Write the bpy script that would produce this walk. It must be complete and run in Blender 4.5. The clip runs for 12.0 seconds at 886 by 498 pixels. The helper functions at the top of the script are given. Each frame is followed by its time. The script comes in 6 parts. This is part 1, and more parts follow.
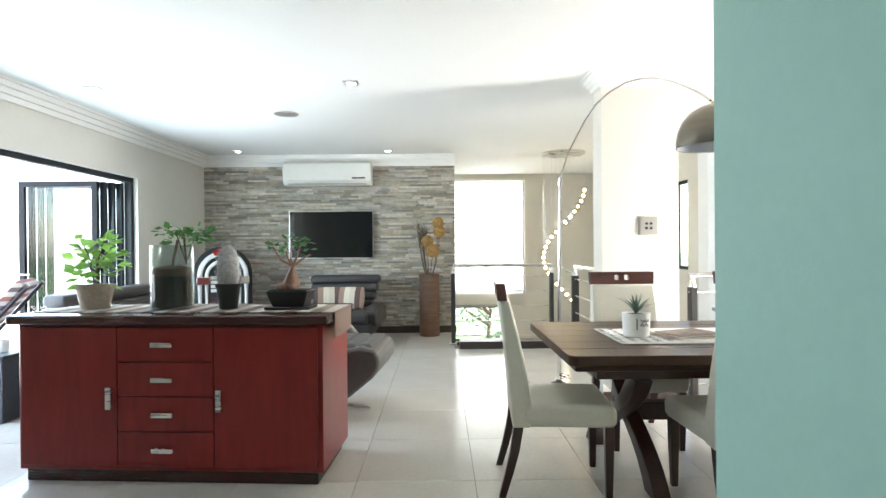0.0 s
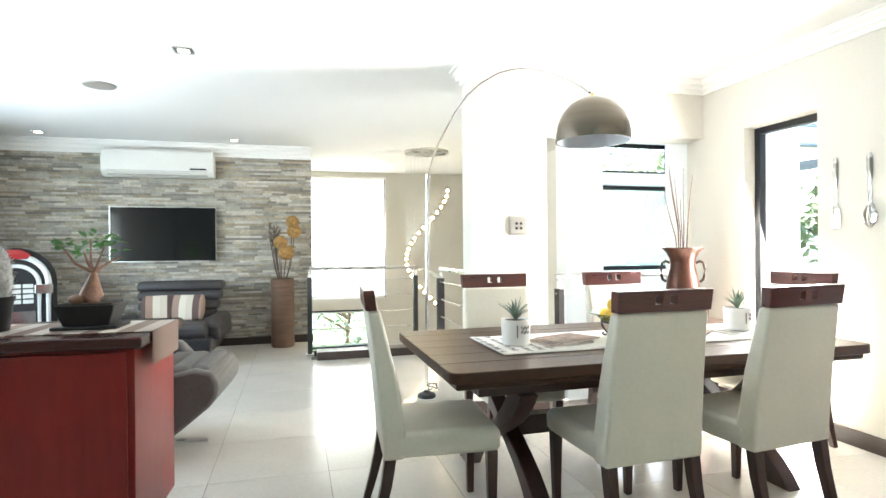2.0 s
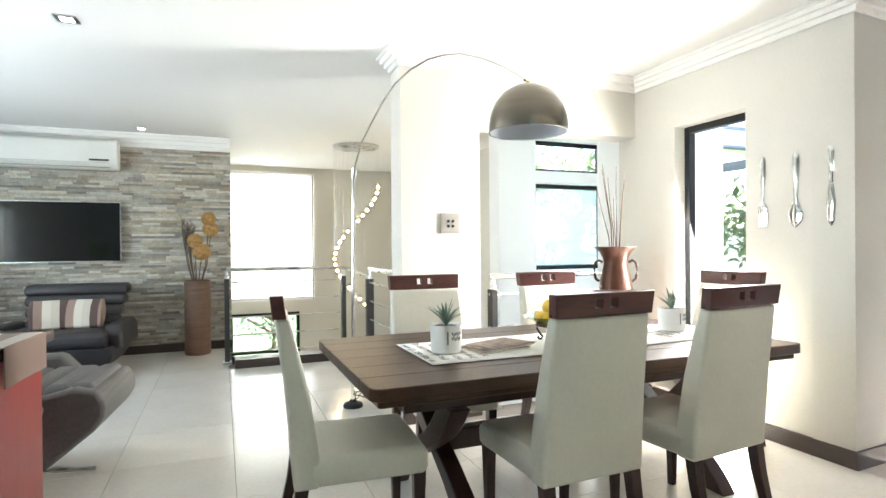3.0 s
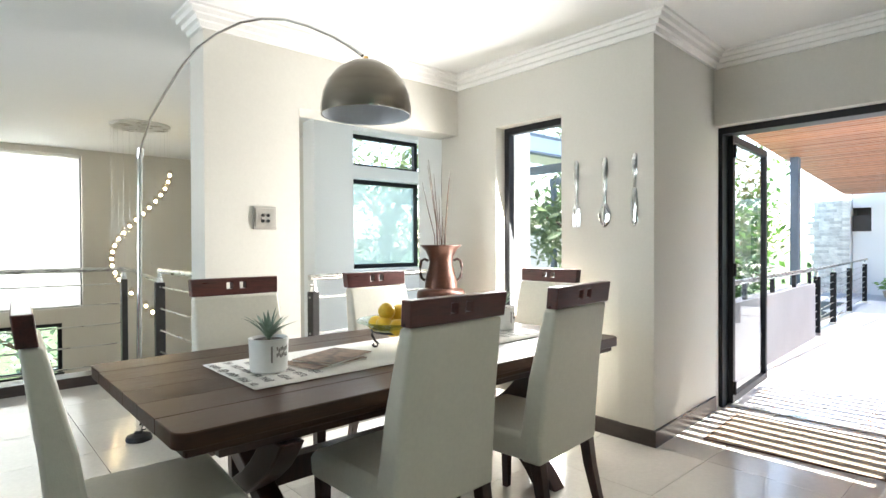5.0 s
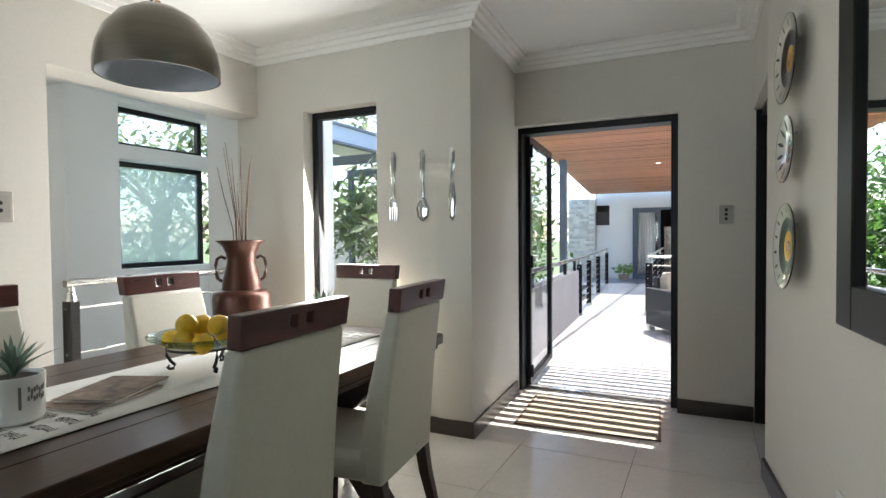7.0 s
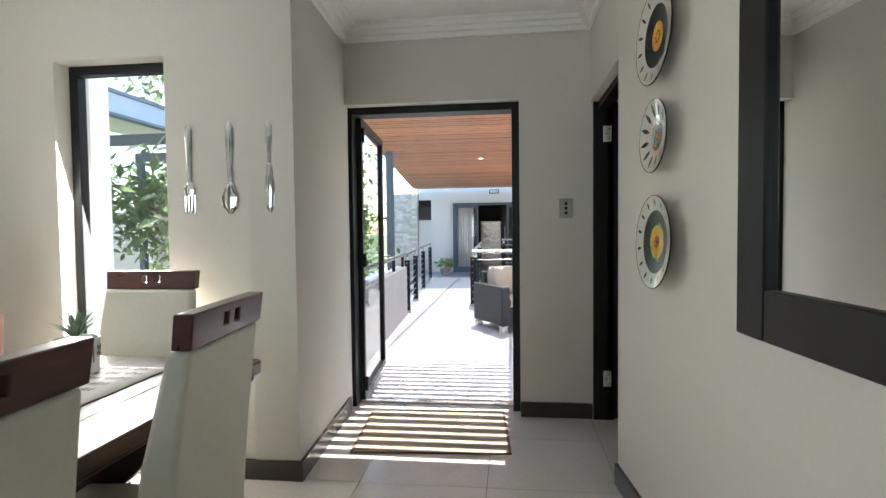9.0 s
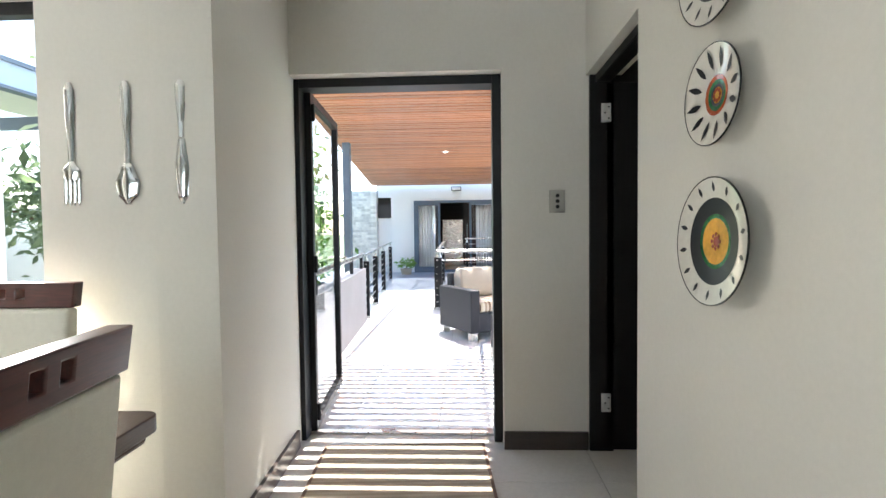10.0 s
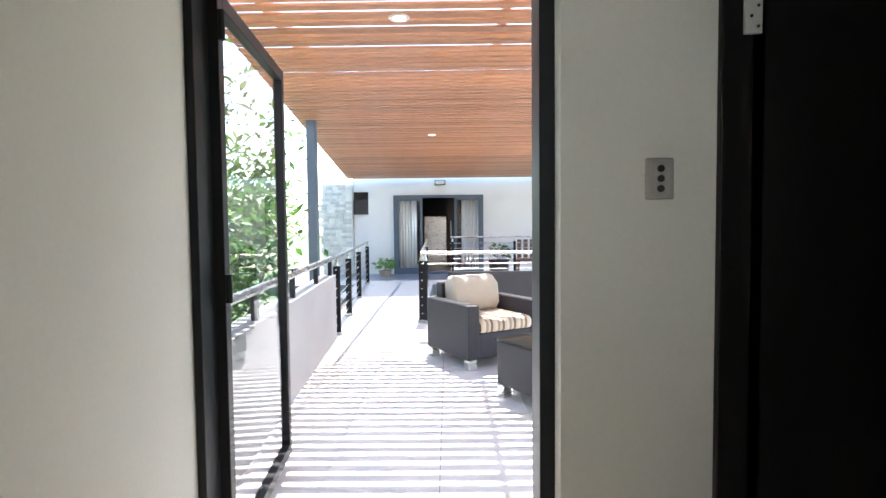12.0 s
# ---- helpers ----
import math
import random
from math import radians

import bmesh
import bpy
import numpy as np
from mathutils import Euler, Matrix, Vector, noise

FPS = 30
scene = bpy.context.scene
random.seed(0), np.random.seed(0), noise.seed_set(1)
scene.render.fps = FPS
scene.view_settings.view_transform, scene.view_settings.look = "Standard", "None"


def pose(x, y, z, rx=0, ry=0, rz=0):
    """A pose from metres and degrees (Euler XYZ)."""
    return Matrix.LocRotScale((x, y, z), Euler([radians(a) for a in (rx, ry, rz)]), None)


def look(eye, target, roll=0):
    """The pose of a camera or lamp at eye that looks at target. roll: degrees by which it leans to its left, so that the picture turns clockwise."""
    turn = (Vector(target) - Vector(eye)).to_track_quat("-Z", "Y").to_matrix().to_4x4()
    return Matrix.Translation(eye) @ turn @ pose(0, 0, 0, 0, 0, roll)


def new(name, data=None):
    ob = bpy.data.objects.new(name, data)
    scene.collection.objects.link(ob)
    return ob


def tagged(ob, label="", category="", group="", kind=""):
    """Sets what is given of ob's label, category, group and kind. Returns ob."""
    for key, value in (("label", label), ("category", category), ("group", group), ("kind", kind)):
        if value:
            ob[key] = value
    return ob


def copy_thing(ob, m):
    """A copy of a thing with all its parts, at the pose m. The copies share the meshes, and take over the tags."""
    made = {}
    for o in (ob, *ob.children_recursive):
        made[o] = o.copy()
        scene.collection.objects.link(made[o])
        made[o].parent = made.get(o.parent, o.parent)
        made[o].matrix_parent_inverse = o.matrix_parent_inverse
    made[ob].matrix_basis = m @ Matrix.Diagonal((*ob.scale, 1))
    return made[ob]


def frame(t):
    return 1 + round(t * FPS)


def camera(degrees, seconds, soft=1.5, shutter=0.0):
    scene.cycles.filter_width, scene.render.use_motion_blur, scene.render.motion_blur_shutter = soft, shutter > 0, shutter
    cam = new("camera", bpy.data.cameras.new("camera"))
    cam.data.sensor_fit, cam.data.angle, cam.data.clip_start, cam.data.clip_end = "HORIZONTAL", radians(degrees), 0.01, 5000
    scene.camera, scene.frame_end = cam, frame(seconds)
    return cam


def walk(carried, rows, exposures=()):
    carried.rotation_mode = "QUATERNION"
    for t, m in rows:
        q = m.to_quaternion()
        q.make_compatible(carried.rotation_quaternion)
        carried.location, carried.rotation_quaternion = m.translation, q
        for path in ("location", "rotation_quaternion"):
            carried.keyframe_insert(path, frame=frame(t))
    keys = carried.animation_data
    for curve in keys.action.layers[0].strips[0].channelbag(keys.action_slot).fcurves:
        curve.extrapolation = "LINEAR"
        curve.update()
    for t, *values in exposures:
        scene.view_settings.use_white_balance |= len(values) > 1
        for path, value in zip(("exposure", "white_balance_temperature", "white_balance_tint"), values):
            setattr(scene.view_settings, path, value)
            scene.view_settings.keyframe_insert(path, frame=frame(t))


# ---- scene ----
cam = camera(78.0, 12.0)
PATH = [
    (0, (1.402, 1.71, 1.261), (1.414, 3.71, 1.253), -0.5),
    (0.5, (1.406, 1.859, 1.26), (1.435, 3.859, 1.25), -0.6),
    (1, (1.382, 1.985, 1.263), (1.506, 3.981, 1.254), -0.6),
    (1.5, (1.362, 2.051, 1.262), (1.716, 4.02, 1.256), -0.4),
    (2, (1.406, 2.15, 1.25), (1.929, 4.08, 1.246), -0.5),
    (2.5, (1.491, 2.273, 1.245), (2.127, 4.169, 1.239), -0.5),
    (4.5, (1.548, 2.636, 1.26), (2.731, 4.248, 1.243), -0.4),
    (5, (1.568, 2.717, 1.247), (2.911, 4.2, 1.227), -0.3),
    (5.5, (1.636, 2.802, 1.24), (3.089, 4.176, 1.215), -0.4),
    (6, (1.67, 2.888, 1.254), (3.252, 4.111, 1.214), -0.5),
    (6.5, (1.661, 2.953, 1.262), (3.353, 4.019, 1.212), -0.5),
    (7, (1.652, 3.018, 1.263), (3.453, 3.887, 1.21), -0.5),
    (7.5, (1.644, 3.072, 1.264), (3.536, 3.718, 1.208), -0.5),
    (9.5, (2.444, 3.324, 1.267), (4.435, 3.491, 1.184), -0.7),
    (10, (2.756, 3.384, 1.254), (4.751, 3.481, 1.17), -0.7),
    (10.5, (3.085, 3.444, 1.261), (5.082, 3.511, 1.172), -0.7),
    (11, (3.43, 3.508, 1.263), (5.427, 3.556, 1.173), -0.6),
    (11.5, (3.765, 3.535, 1.254), (5.763, 3.561, 1.16), -0.8),
    (12, (4.115, 3.544, 1.255), (6.113, 3.564, 1.16), -0.6),
]
EXPOSURES = [(0.0, 3.12), (0.5, 3.25), (1.0, 3.52), (1.6, 3.5), (2.5, 3.3), (4.5, 2.72), (5.5, 2.45), (6.5, 2.0), (7.5, 1.7), (9.5, 2.2), (10.5, 2.6), (11.2, 2.5), (12.0, 2.35)]
walk(cam, [(t, look(eye, target, roll)) for t, eye, target, roll in PATH], EXPOSURES)

# ---- light ----
SUN_EL, SUN_AZ = radians(62), radians(-3)   # the sun stands over the balcony, ahead of the glass door
world = bpy.data.worlds.new("sky")
scene.world = world
world.use_nodes = True
wn = world.node_tree.nodes
sky = wn.new("ShaderNodeTexSky")
sky.sky_type = "NISHITA"
sky.sun_disc = False
sky.sun_elevation = SUN_EL
sky.sun_rotation = radians(90) - SUN_AZ
world.node_tree.links.new(sky.outputs[0], wn["Background"].inputs[0])
wn["Background"].inputs[1].default_value = 0.15
sun = new("sun", bpy.data.lights.new("sun", "SUN"))
sun.data.energy, sun.data.angle, sun.data.color = 5.0, radians(0.5), (1, 0.97, 0.92)
to_sun = Vector((math.cos(SUN_EL) * math.cos(SUN_AZ), math.cos(SUN_EL) * math.sin(SUN_AZ), math.sin(SUN_EL)))
sun.matrix_world = look(to_sun * 30, (0, 0, 0))


def window_light(name, m, w, h, power, colour=(0.86, 0.93, 1.0)):
    """The sky's light in an opening."""
    li = bpy.data.lights.new(name, "AREA")
    li.shape, li.size, li.size_y, li.energy, li.color = "RECTANGLE", w, h, power, colour
    ob = new(name, li)
    ob.matrix_world = m
    return ob


window_light("folding_door_daylight", look((-2.3, 6.6, 1.0), (0, 6.6, 0.8)), 2.6, 1.7, 16, (0.70, 0.89, 1.0))
window_light("tall_window_daylight", look((4.98, 5.33, 1.0), (4, 5.33, 0.7)), 0.55, 1.9, 26, (1.0, 0.98, 0.95))
window_light("stair_window_daylight", look((5.6, 7.9, 1.3), (5.0, 6.5, 1.2)), 1.0, 2.2, 3.5, (0.96, 0.98, 1.0))
window_light("stair_blind_daylight", look((2.3, 12.3, 1.4), (2.3, 9, 1.3)), 1.3, 2.0, 17, (1.0, 0.99, 0.97))


# ---- materials ----


def material(name, colour, rough=0.5, metal=0.0, vary=0.08, scale=6.0, fine=60.0, bump=0.0, bump_scale=80.0, stretch=(1, 1, 1), colour2=None, random=0.0, coat=0.0, spec=0.5, emit=None, emit_strength=0.0, trans=0.0, alpha=1.0, sheen=0.0):
    m = bpy.data.materials.new(name)
    m.use_nodes = True
    nt = m.node_tree
    N, L = nt.nodes, nt.links
    b = N["Principled BSDF"]
    tc = N.new("ShaderNodeTexCoord")
    mp = N.new("ShaderNodeMapping")
    mp.inputs["Scale"].default_value = stretch
    L.new(tc.outputs["Object"], mp.inputs[0])
    n1 = N.new("ShaderNodeTexNoise")
    n1.inputs["Scale"].default_value, n1.inputs["Detail"].default_value = scale, 5
    n2 = N.new("ShaderNodeTexNoise")
    n2.inputs["Scale"].default_value, n2.inputs["Detail"].default_value = fine, 3
    L.new(mp.outputs[0], n1.inputs["Vector"])
    L.new(mp.outputs[0], n2.inputs["Vector"])
    add = N.new("ShaderNodeMath")
    add.operation = "ADD"
    L.new(n1.outputs["Fac"], add.inputs[0])
    L.new(n2.outputs["Fac"], add.inputs[1])
    ramp = N.new("ShaderNodeMapRange")
    ramp.inputs["From Min"].default_value, ramp.inputs["From Max"].default_value = 0.65, 1.35
    L.new(add.outputs[0], ramp.inputs["Value"])
    mix = N.new("ShaderNodeMix")
    mix.data_type = "RGBA"
    c2 = colour2 or tuple(max(0, c * (1 - 2 * vary)) for c in colour)
    c1 = colour if colour2 else tuple(min(1, c * (1 + vary)) for c in colour)
    mix.inputs[6].default_value, mix.inputs[7].default_value = (*c2, 1), (*c1, 1)
    L.new(ramp.outputs[0], mix.inputs[0])
    out = mix.outputs[2]
    if random:
        oi = N.new("ShaderNodeObjectInfo")
        hs = N.new("ShaderNodeHueSaturation")
        mr = N.new("ShaderNodeMapRange")
        mr.inputs["To Min"].default_value, mr.inputs["To Max"].default_value = 1 - random, 1 + random
        L.new(oi.outputs["Random"], mr.inputs["Value"])
        L.new(mr.outputs[0], hs.inputs["Value"])
        L.new(out, hs.inputs["Color"])
        out = hs.outputs[0]
    L.new(out, b.inputs["Base Color"])
    rr = N.new("ShaderNodeMapRange")
    rr.inputs["To Min"].default_value, rr.inputs["To Max"].default_value = max(0, rough - 0.06), min(1, rough + 0.06)
    L.new(n1.outputs["Fac"], rr.inputs["Value"])
    L.new(rr.outputs[0], b.inputs["Roughness"])
    b.inputs["Metallic"].default_value = metal
    b.inputs["Coat Weight"].default_value = coat
    b.inputs["Coat Roughness"].default_value = 0.15
    b.inputs["Specular IOR Level"].default_value = spec
    b.inputs["Transmission Weight"].default_value = trans
    b.inputs["Alpha"].default_value = alpha
    b.inputs["Sheen Weight"].default_value = sheen
    if emit:
        b.inputs["Emission Color"].default_value = (*emit, 1)
        b.inputs["Emission Strength"].default_value = emit_strength
    if bump:
        n3 = N.new("ShaderNodeTexNoise")
        n3.inputs["Scale"].default_value, n3.inputs["Detail"].default_value = bump_scale, 4
        L.new(mp.outputs[0], n3.inputs["Vector"])
        bp = N.new("ShaderNodeBump")
        bp.inputs["Strength"].default_value, bp.inputs["Distance"].default_value = bump, 0.01
        L.new(n3.outputs["Fac"], bp.inputs["Height"])
        L.new(bp.outputs[0], b.inputs["Normal"])
    return m


def striped(name, colours, period, axis=0, rough=0.8):
    """Woven stripes across one axis of the object."""
    m = material(name, colours[0], rough, bump=0.15, bump_scale=300)
    nt = m.node_tree
    N, L = nt.nodes, nt.links
    tc = N.new("ShaderNodeTexCoord")
    sep = N.new("ShaderNodeSeparateXYZ")
    L.new(tc.outputs["Object"], sep.inputs[0])
    div = N.new("ShaderNodeMath")
    div.operation = "DIVIDE"
    div.inputs[1].default_value = period
    L.new(sep.outputs[axis], div.inputs[0])
    fr = N.new("ShaderNodeMath")
    fr.operation = "FRACT"
    L.new(div.outputs[0], fr.inputs[0])
    cr = N.new("ShaderNodeValToRGB")
    cr.color_ramp.interpolation = "CONSTANT"
    els = cr.color_ramp.elements
    while len(els) < len(colours):
        els.new(0.5)
    for k, c in enumerate(colours):
        els[k].position = k / len(colours)
        els[k].color = (*c, 1)
    L.new(fr.outputs[0], cr.inputs[0])
    L.new(cr.outputs[0], N["Principled BSDF"].inputs["Base Color"])
    return m


def glass(name, tint=(1, 1, 1), rough=0.0, see=0.9):
    """Thin clear pane: mostly see-through, with a Fresnel gloss."""
    m = bpy.data.materials.new(name)
    m.use_nodes = True
    N, L = m.node_tree.nodes, m.node_tree.links
    N.remove(N["Principled BSDF"])
    tr = N.new("ShaderNodeBsdfTransparent")
    tr.inputs[0].default_value = (*[c * see for c in tint], 1)
    gl = N.new("ShaderNodeBsdfGlossy")
    gl.inputs["Roughness"].default_value = rough
    lw = N.new("ShaderNodeLayerWeight")
    lw.inputs[0].default_value = 0.5
    pw = N.new("ShaderNodeMath")
    pw.operation = "POWER"
    pw.inputs[1].default_value = 4
    L.new(lw.outputs["Facing"], pw.inputs[0])
    fr = N.new("ShaderNodeMapRange")
    fr.inputs["To Min"].default_value, fr.inputs["To Max"].default_value = 0.035, 0.6
    L.new(pw.outputs[0], fr.inputs["Value"])
    mx = N.new("ShaderNodeMixShader")
    L.new(fr.outputs[0], mx.inputs[0])
    L.new(tr.outputs[0], mx.inputs[1])
    L.new(gl.outputs[0], mx.inputs[2])
    L.new(mx.outputs[0], N["Material Output"].inputs[0])
    return m


M_WALL = material("cream_wall_paint", (0.65, 0.628, 0.57), 0.7, vary=0.02, scale=1.5, bump=0.06, bump_scale=180)
M_TEAL = material("pale_teal_paint", (0.36, 0.60, 0.52), 0.6, vary=0.02, scale=2, bump=0.05, bump_scale=150)
M_WHITEWALL = material("white_wall_paint", (0.84, 0.85, 0.84), 0.7, vary=0.02, scale=1.5, bump=0.05, bump_scale=160)
M_CEIL = material("white_ceiling_paint", (0.82, 0.82, 0.80), 0.75, vary=0.015, scale=1, bump=0.03, bump_scale=120)
M_CORN = material("white_cornice", (0.84, 0.83, 0.80), 0.6, vary=0.02, scale=3)
M_TILE = material("cream_porcelain_tile", (0.66, 0.63, 0.57), 0.17, vary=0.04, scale=3, fine=40, random=0.04, bump=0.02, bump_scale=30)
M_GROUT = material("dark_grout", (0.16, 0.14, 0.12), 0.9, vary=0.1)
M_BALC = material("pale_balcony_tile", (0.78, 0.77, 0.76), 0.35, vary=0.05, scale=4, random=0.04)
M_SKIRT = material("dark_brown_skirting", (0.045, 0.03, 0.025), 0.35, vary=0.2, scale=8, stretch=(1, 1, 6), coat=0.2)
M_ALU = material("black_powder_coated_aluminium", (0.012, 0.013, 0.016), 0.42, vary=0.1, scale=10, spec=0.25)
M_BLACKDOOR = material("black_stained_door", (0.010, 0.009, 0.009), 0.42, vary=0.15, scale=12, stretch=(1, 1, 0.1), spec=0.22)
M_STEEL = material("brushed_stainless_steel", (0.62, 0.62, 0.6), 0.28, metal=1, vary=0.015, scale=8, stretch=(1, 1, 8))
M_SATIN = material("satin_nickel", (0.62, 0.61, 0.58), 0.45, metal=0.35, vary=0.05)
M_CHROME = material("polished_chrome", (0.75, 0.75, 0.74), 0.12, metal=1, vary=0.03, scale=10)
M_GLASS = glass("clear_window_glass", (0.99, 1, 0.995), see=0.97)
M_GREYGLASS = glass("tinted_window_glass", (0.86, 0.95, 0.95), see=0.8)
M_FROST = bpy.data.materials.new("misted_glass")
M_FROST.use_nodes = True
_n, _l = M_FROST.node_tree.nodes, M_FROST.node_tree.links
_n.remove(_n["Principled BSDF"])
_t, _d, _m = _n.new("ShaderNodeBsdfTransparent"), _n.new("ShaderNodeBsdfTranslucent"), _n.new("ShaderNodeMixShader")
_t.inputs[0].default_value, _d.inputs[0].default_value = (0.80, 0.86, 0.86, 1), (0.50, 0.58, 0.60, 1)
_m.inputs[0].default_value = 0.38
_l.new(_t.outputs[0], _m.inputs[1])
_l.new(_d.outputs[0], _m.inputs[2])
_l.new(_m.outputs[0], _n["Material Output"].inputs[0])


def see_through_leaf(m, share=0.45, gain=2.2):
    """Let light through a leaf, so that it glows against the sky."""
    N, L = m.node_tree.nodes, m.node_tree.links
    b = N["Principled BSDF"]
    src = b.inputs["Base Color"].links[0].from_socket
    tl = N.new("ShaderNodeBsdfTranslucent")
    hs = N.new("ShaderNodeHueSaturation")
    hs.inputs["Value"].default_value = gain
    L.new(src, hs.inputs["Color"])
    L.new(hs.outputs[0], tl.inputs[0])
    mx = N.new("ShaderNodeMixShader")
    mx.inputs[0].default_value = share
    L.new(b.outputs[0], mx.inputs[1])
    L.new(tl.outputs[0], mx.inputs[2])
    L.new(mx.outputs[0], N["Material Output"].inputs[0])


M_MIRROR = material("silvered_mirror", (0.86, 0.88, 0.86), 0.02, metal=1, vary=0.005)
M_MIRROR.node_tree.nodes["Principled BSDF"].inputs["Roughness"].default_value = 0.0
for lk in list(M_MIRROR.node_tree.links):
    if lk.to_socket.name == "Roughness":
        M_MIRROR.node_tree.links.remove(lk)
M_BLIND = material("white_roller_blind", (0.85, 0.85, 0.84), 0.9, vary=0.02, scale=2, fine=200)
see_through_leaf(M_BLIND, 0.6, 1.0)
M_CHERRY = material("red_cherry_wood", (0.27, 0.025, 0.020), 0.36, scale=2, fine=9, colour2=(0.19, 0.016, 0.013), stretch=(3, 3, 0.5), coat=0.05, spec=0.35)
M_CHERRYTOP = material("dark_cherry_top", (0.075, 0.016, 0.013), 0.25, scale=3, fine=25, colour2=(0.03, 0.007, 0.006), stretch=(0.6, 6, 6), coat=0.3)
M_OAK = material("dark_stained_oak", (0.062, 0.025, 0.011), 0.33, scale=4, fine=40, colour2=(0.028, 0.012, 0.007), stretch=(0.5, 9, 9), coat=0.02, spec=0.3, bump=0.08, bump_scale=25)
M_LEG = material("dark_mahogany", (0.045, 0.016, 0.011), 0.35, vary=0.25, scale=5, fine=30, stretch=(6, 6, 0.6), coat=0.2)
M_CAP = material("red_mahogany_rail", (0.085, 0.02, 0.016), 0.3, vary=0.25, scale=4, fine=30, stretch=(0.6, 6, 6), coat=0.3)
M_CREAM = material("cream_leatherette", (0.66, 0.64, 0.55), 0.5, vary=0.03, scale=4, bump=0.12, bump_scale=250)
M_GREYLEATHER = material("dark_grey_leather", (0.040, 0.035, 0.035), 0.52, vary=0.12, scale=5, bump=0.2, bump_scale=90)
M_TAUPELEATHER = material("taupe_grey_leather", (0.115, 0.105, 0.098), 0.5, vary=0.12, scale=5, bump=0.2, bump_scale=90)
M_BLACK = material("matt_black", (0.015, 0.015, 0.016), 0.5, vary=0.1)
M_SCREEN = material("glossy_black_screen", (0.006, 0.007, 0.008), 0.08, vary=0.02, coat=0.4)
M_WHITEPLASTIC = material("white_plastic", (0.78, 0.77, 0.73), 0.4, vary=0.02)
M_COPPER = material("aged_copper", (0.085, 0.030, 0.017), 0.33, metal=0.5, scale=8, fine=50, colour2=(0.048, 0.019, 0.012), bump=0.25, bump_scale=45)
M_RATTAN = material("brown_ribbed_cane", (0.16, 0.085, 0.05), 0.6, vary=0.25, scale=5, fine=50, stretch=(1, 1, 8), bump=0.3, bump_scale=60)
M_TERRA = material("whitewashed_terracotta", (0.5, 0.45, 0.38), 0.8, scale=9, colour2=(0.36, 0.26, 0.18), bump=0.2)
M_WHITECERAMIC = material("white_ceramic", (0.8, 0.8, 0.78), 0.3, vary=0.02, coat=0.2)
M_INK = material("black_ink", (0.07, 0.065, 0.06), 0.6)
M_GREYINK = material("grey_ink", (0.22, 0.21, 0.2), 0.7)
M_SOIL = material("dark_soil", (0.04, 0.028, 0.02), 0.95, vary=0.3, scale=30, bump=0.6)
M_LEAF = material("fresh_green_leaf", (0.17, 0.30, 0.06), 0.45, scale=6, colour2=(0.08, 0.17, 0.03), random=0.25)
M_LEAFDARK = material("deep_green_leaf", (0.05, 0.13, 0.03), 0.45, scale=6, colour2=(0.025, 0.07, 0.016), random=0.3)
M_LEAFGREY = material("grey_green_leaf", (0.26, 0.35, 0.28), 0.5, scale=10, colour2=(0.14, 0.21, 0.15), random=0.2)
M_TREELEAF = material("tree_leaf", (0.15, 0.20, 0.10), 0.45, scale=2, colour2=(0.07, 0.10, 0.045))
for _leaf in (M_LEAF, M_LEAFDARK):
    see_through_leaf(_leaf)
see_through_leaf(M_TREELEAF, 0.4, 1.7)
M_LUSHLEAF = material("lush_tree_leaf", (0.075, 0.16, 0.03), 0.45, scale=2, colour2=(0.03, 0.075, 0.015))
see_through_leaf(M_LUSHLEAF, 0.4, 1.8)
M_BARK = material("brown_bark", (0.14, 0.09, 0.06), 0.9, vary=0.3, scale=12, bump=0.5)
M_LEMON = material("yellow_lemon_skin", (0.80, 0.50, 0.03), 0.4, vary=0.1, scale=6, bump=0.25, bump_scale=140, random=0.12)
M_LINEN = material("white_linen", (0.78, 0.77, 0.73), 0.85, vary=0.03, bump=0.2, bump_scale=400)
M_SLAT = material("cedar_slat", (0.46, 0.21, 0.10), 0.45, scale=3, fine=20, colour2=(0.29, 0.12, 0.055), stretch=(6, 0.6, 6), random=0.25)
M_WICKER = material("dark_woven_resin_wicker", (0.035, 0.035, 0.045), 0.5, vary=0.3, scale=60, fine=150, bump=0.9, bump_scale=130)
M_CUSHION = material("cream_cushion_canvas", (0.58, 0.52, 0.43), 0.9, vary=0.05, bump=0.2, bump_scale=200)
M_STRIPE2 = striped("brown_striped_cushion", [(0.55, 0.48, 0.38), (0.10, 0.06, 0.05), (0.3, 0.2, 0.15), (0.62, 0.56, 0.46)], 0.28, axis=0)
M_RUNNERST = striped("striped_runner_cloth", [(0.52, 0.46, 0.40), (0.22, 0.15, 0.12), (0.62, 0.57, 0.50), (0.28, 0.21, 0.17)], 0.27, axis=0)
M_MAT = striped("brown_woven_mat", [(0.34, 0.28, 0.20), (0.42, 0.35, 0.26)], 0.04, axis=0)
M_PLASTERGREY = material("grey_rendered_wall", (0.42, 0.41, 0.42), 0.8, vary=0.06, scale=2, bump=0.1)
M_DOWN = material("downlight_glow", (1, 1, 1), 0.5, emit=(1, 0.97, 0.9), emit_strength=4)
M_SOCKET = material("grey_metal_plate", (0.42, 0.40, 0.36), 0.4, metal=0.4, vary=0.04)
M_BASALT = material("dark_plinth", (0.03, 0.028, 0.028), 0.4, vary=0.2)
M_GRASS = material("green_ground", (0.09, 0.14, 0.05), 0.95, vary=0.3, scale=2)
M_CURTAIN = material("sheer_white_curtain", (0.8, 0.82, 0.85), 0.9, vary=0.03)
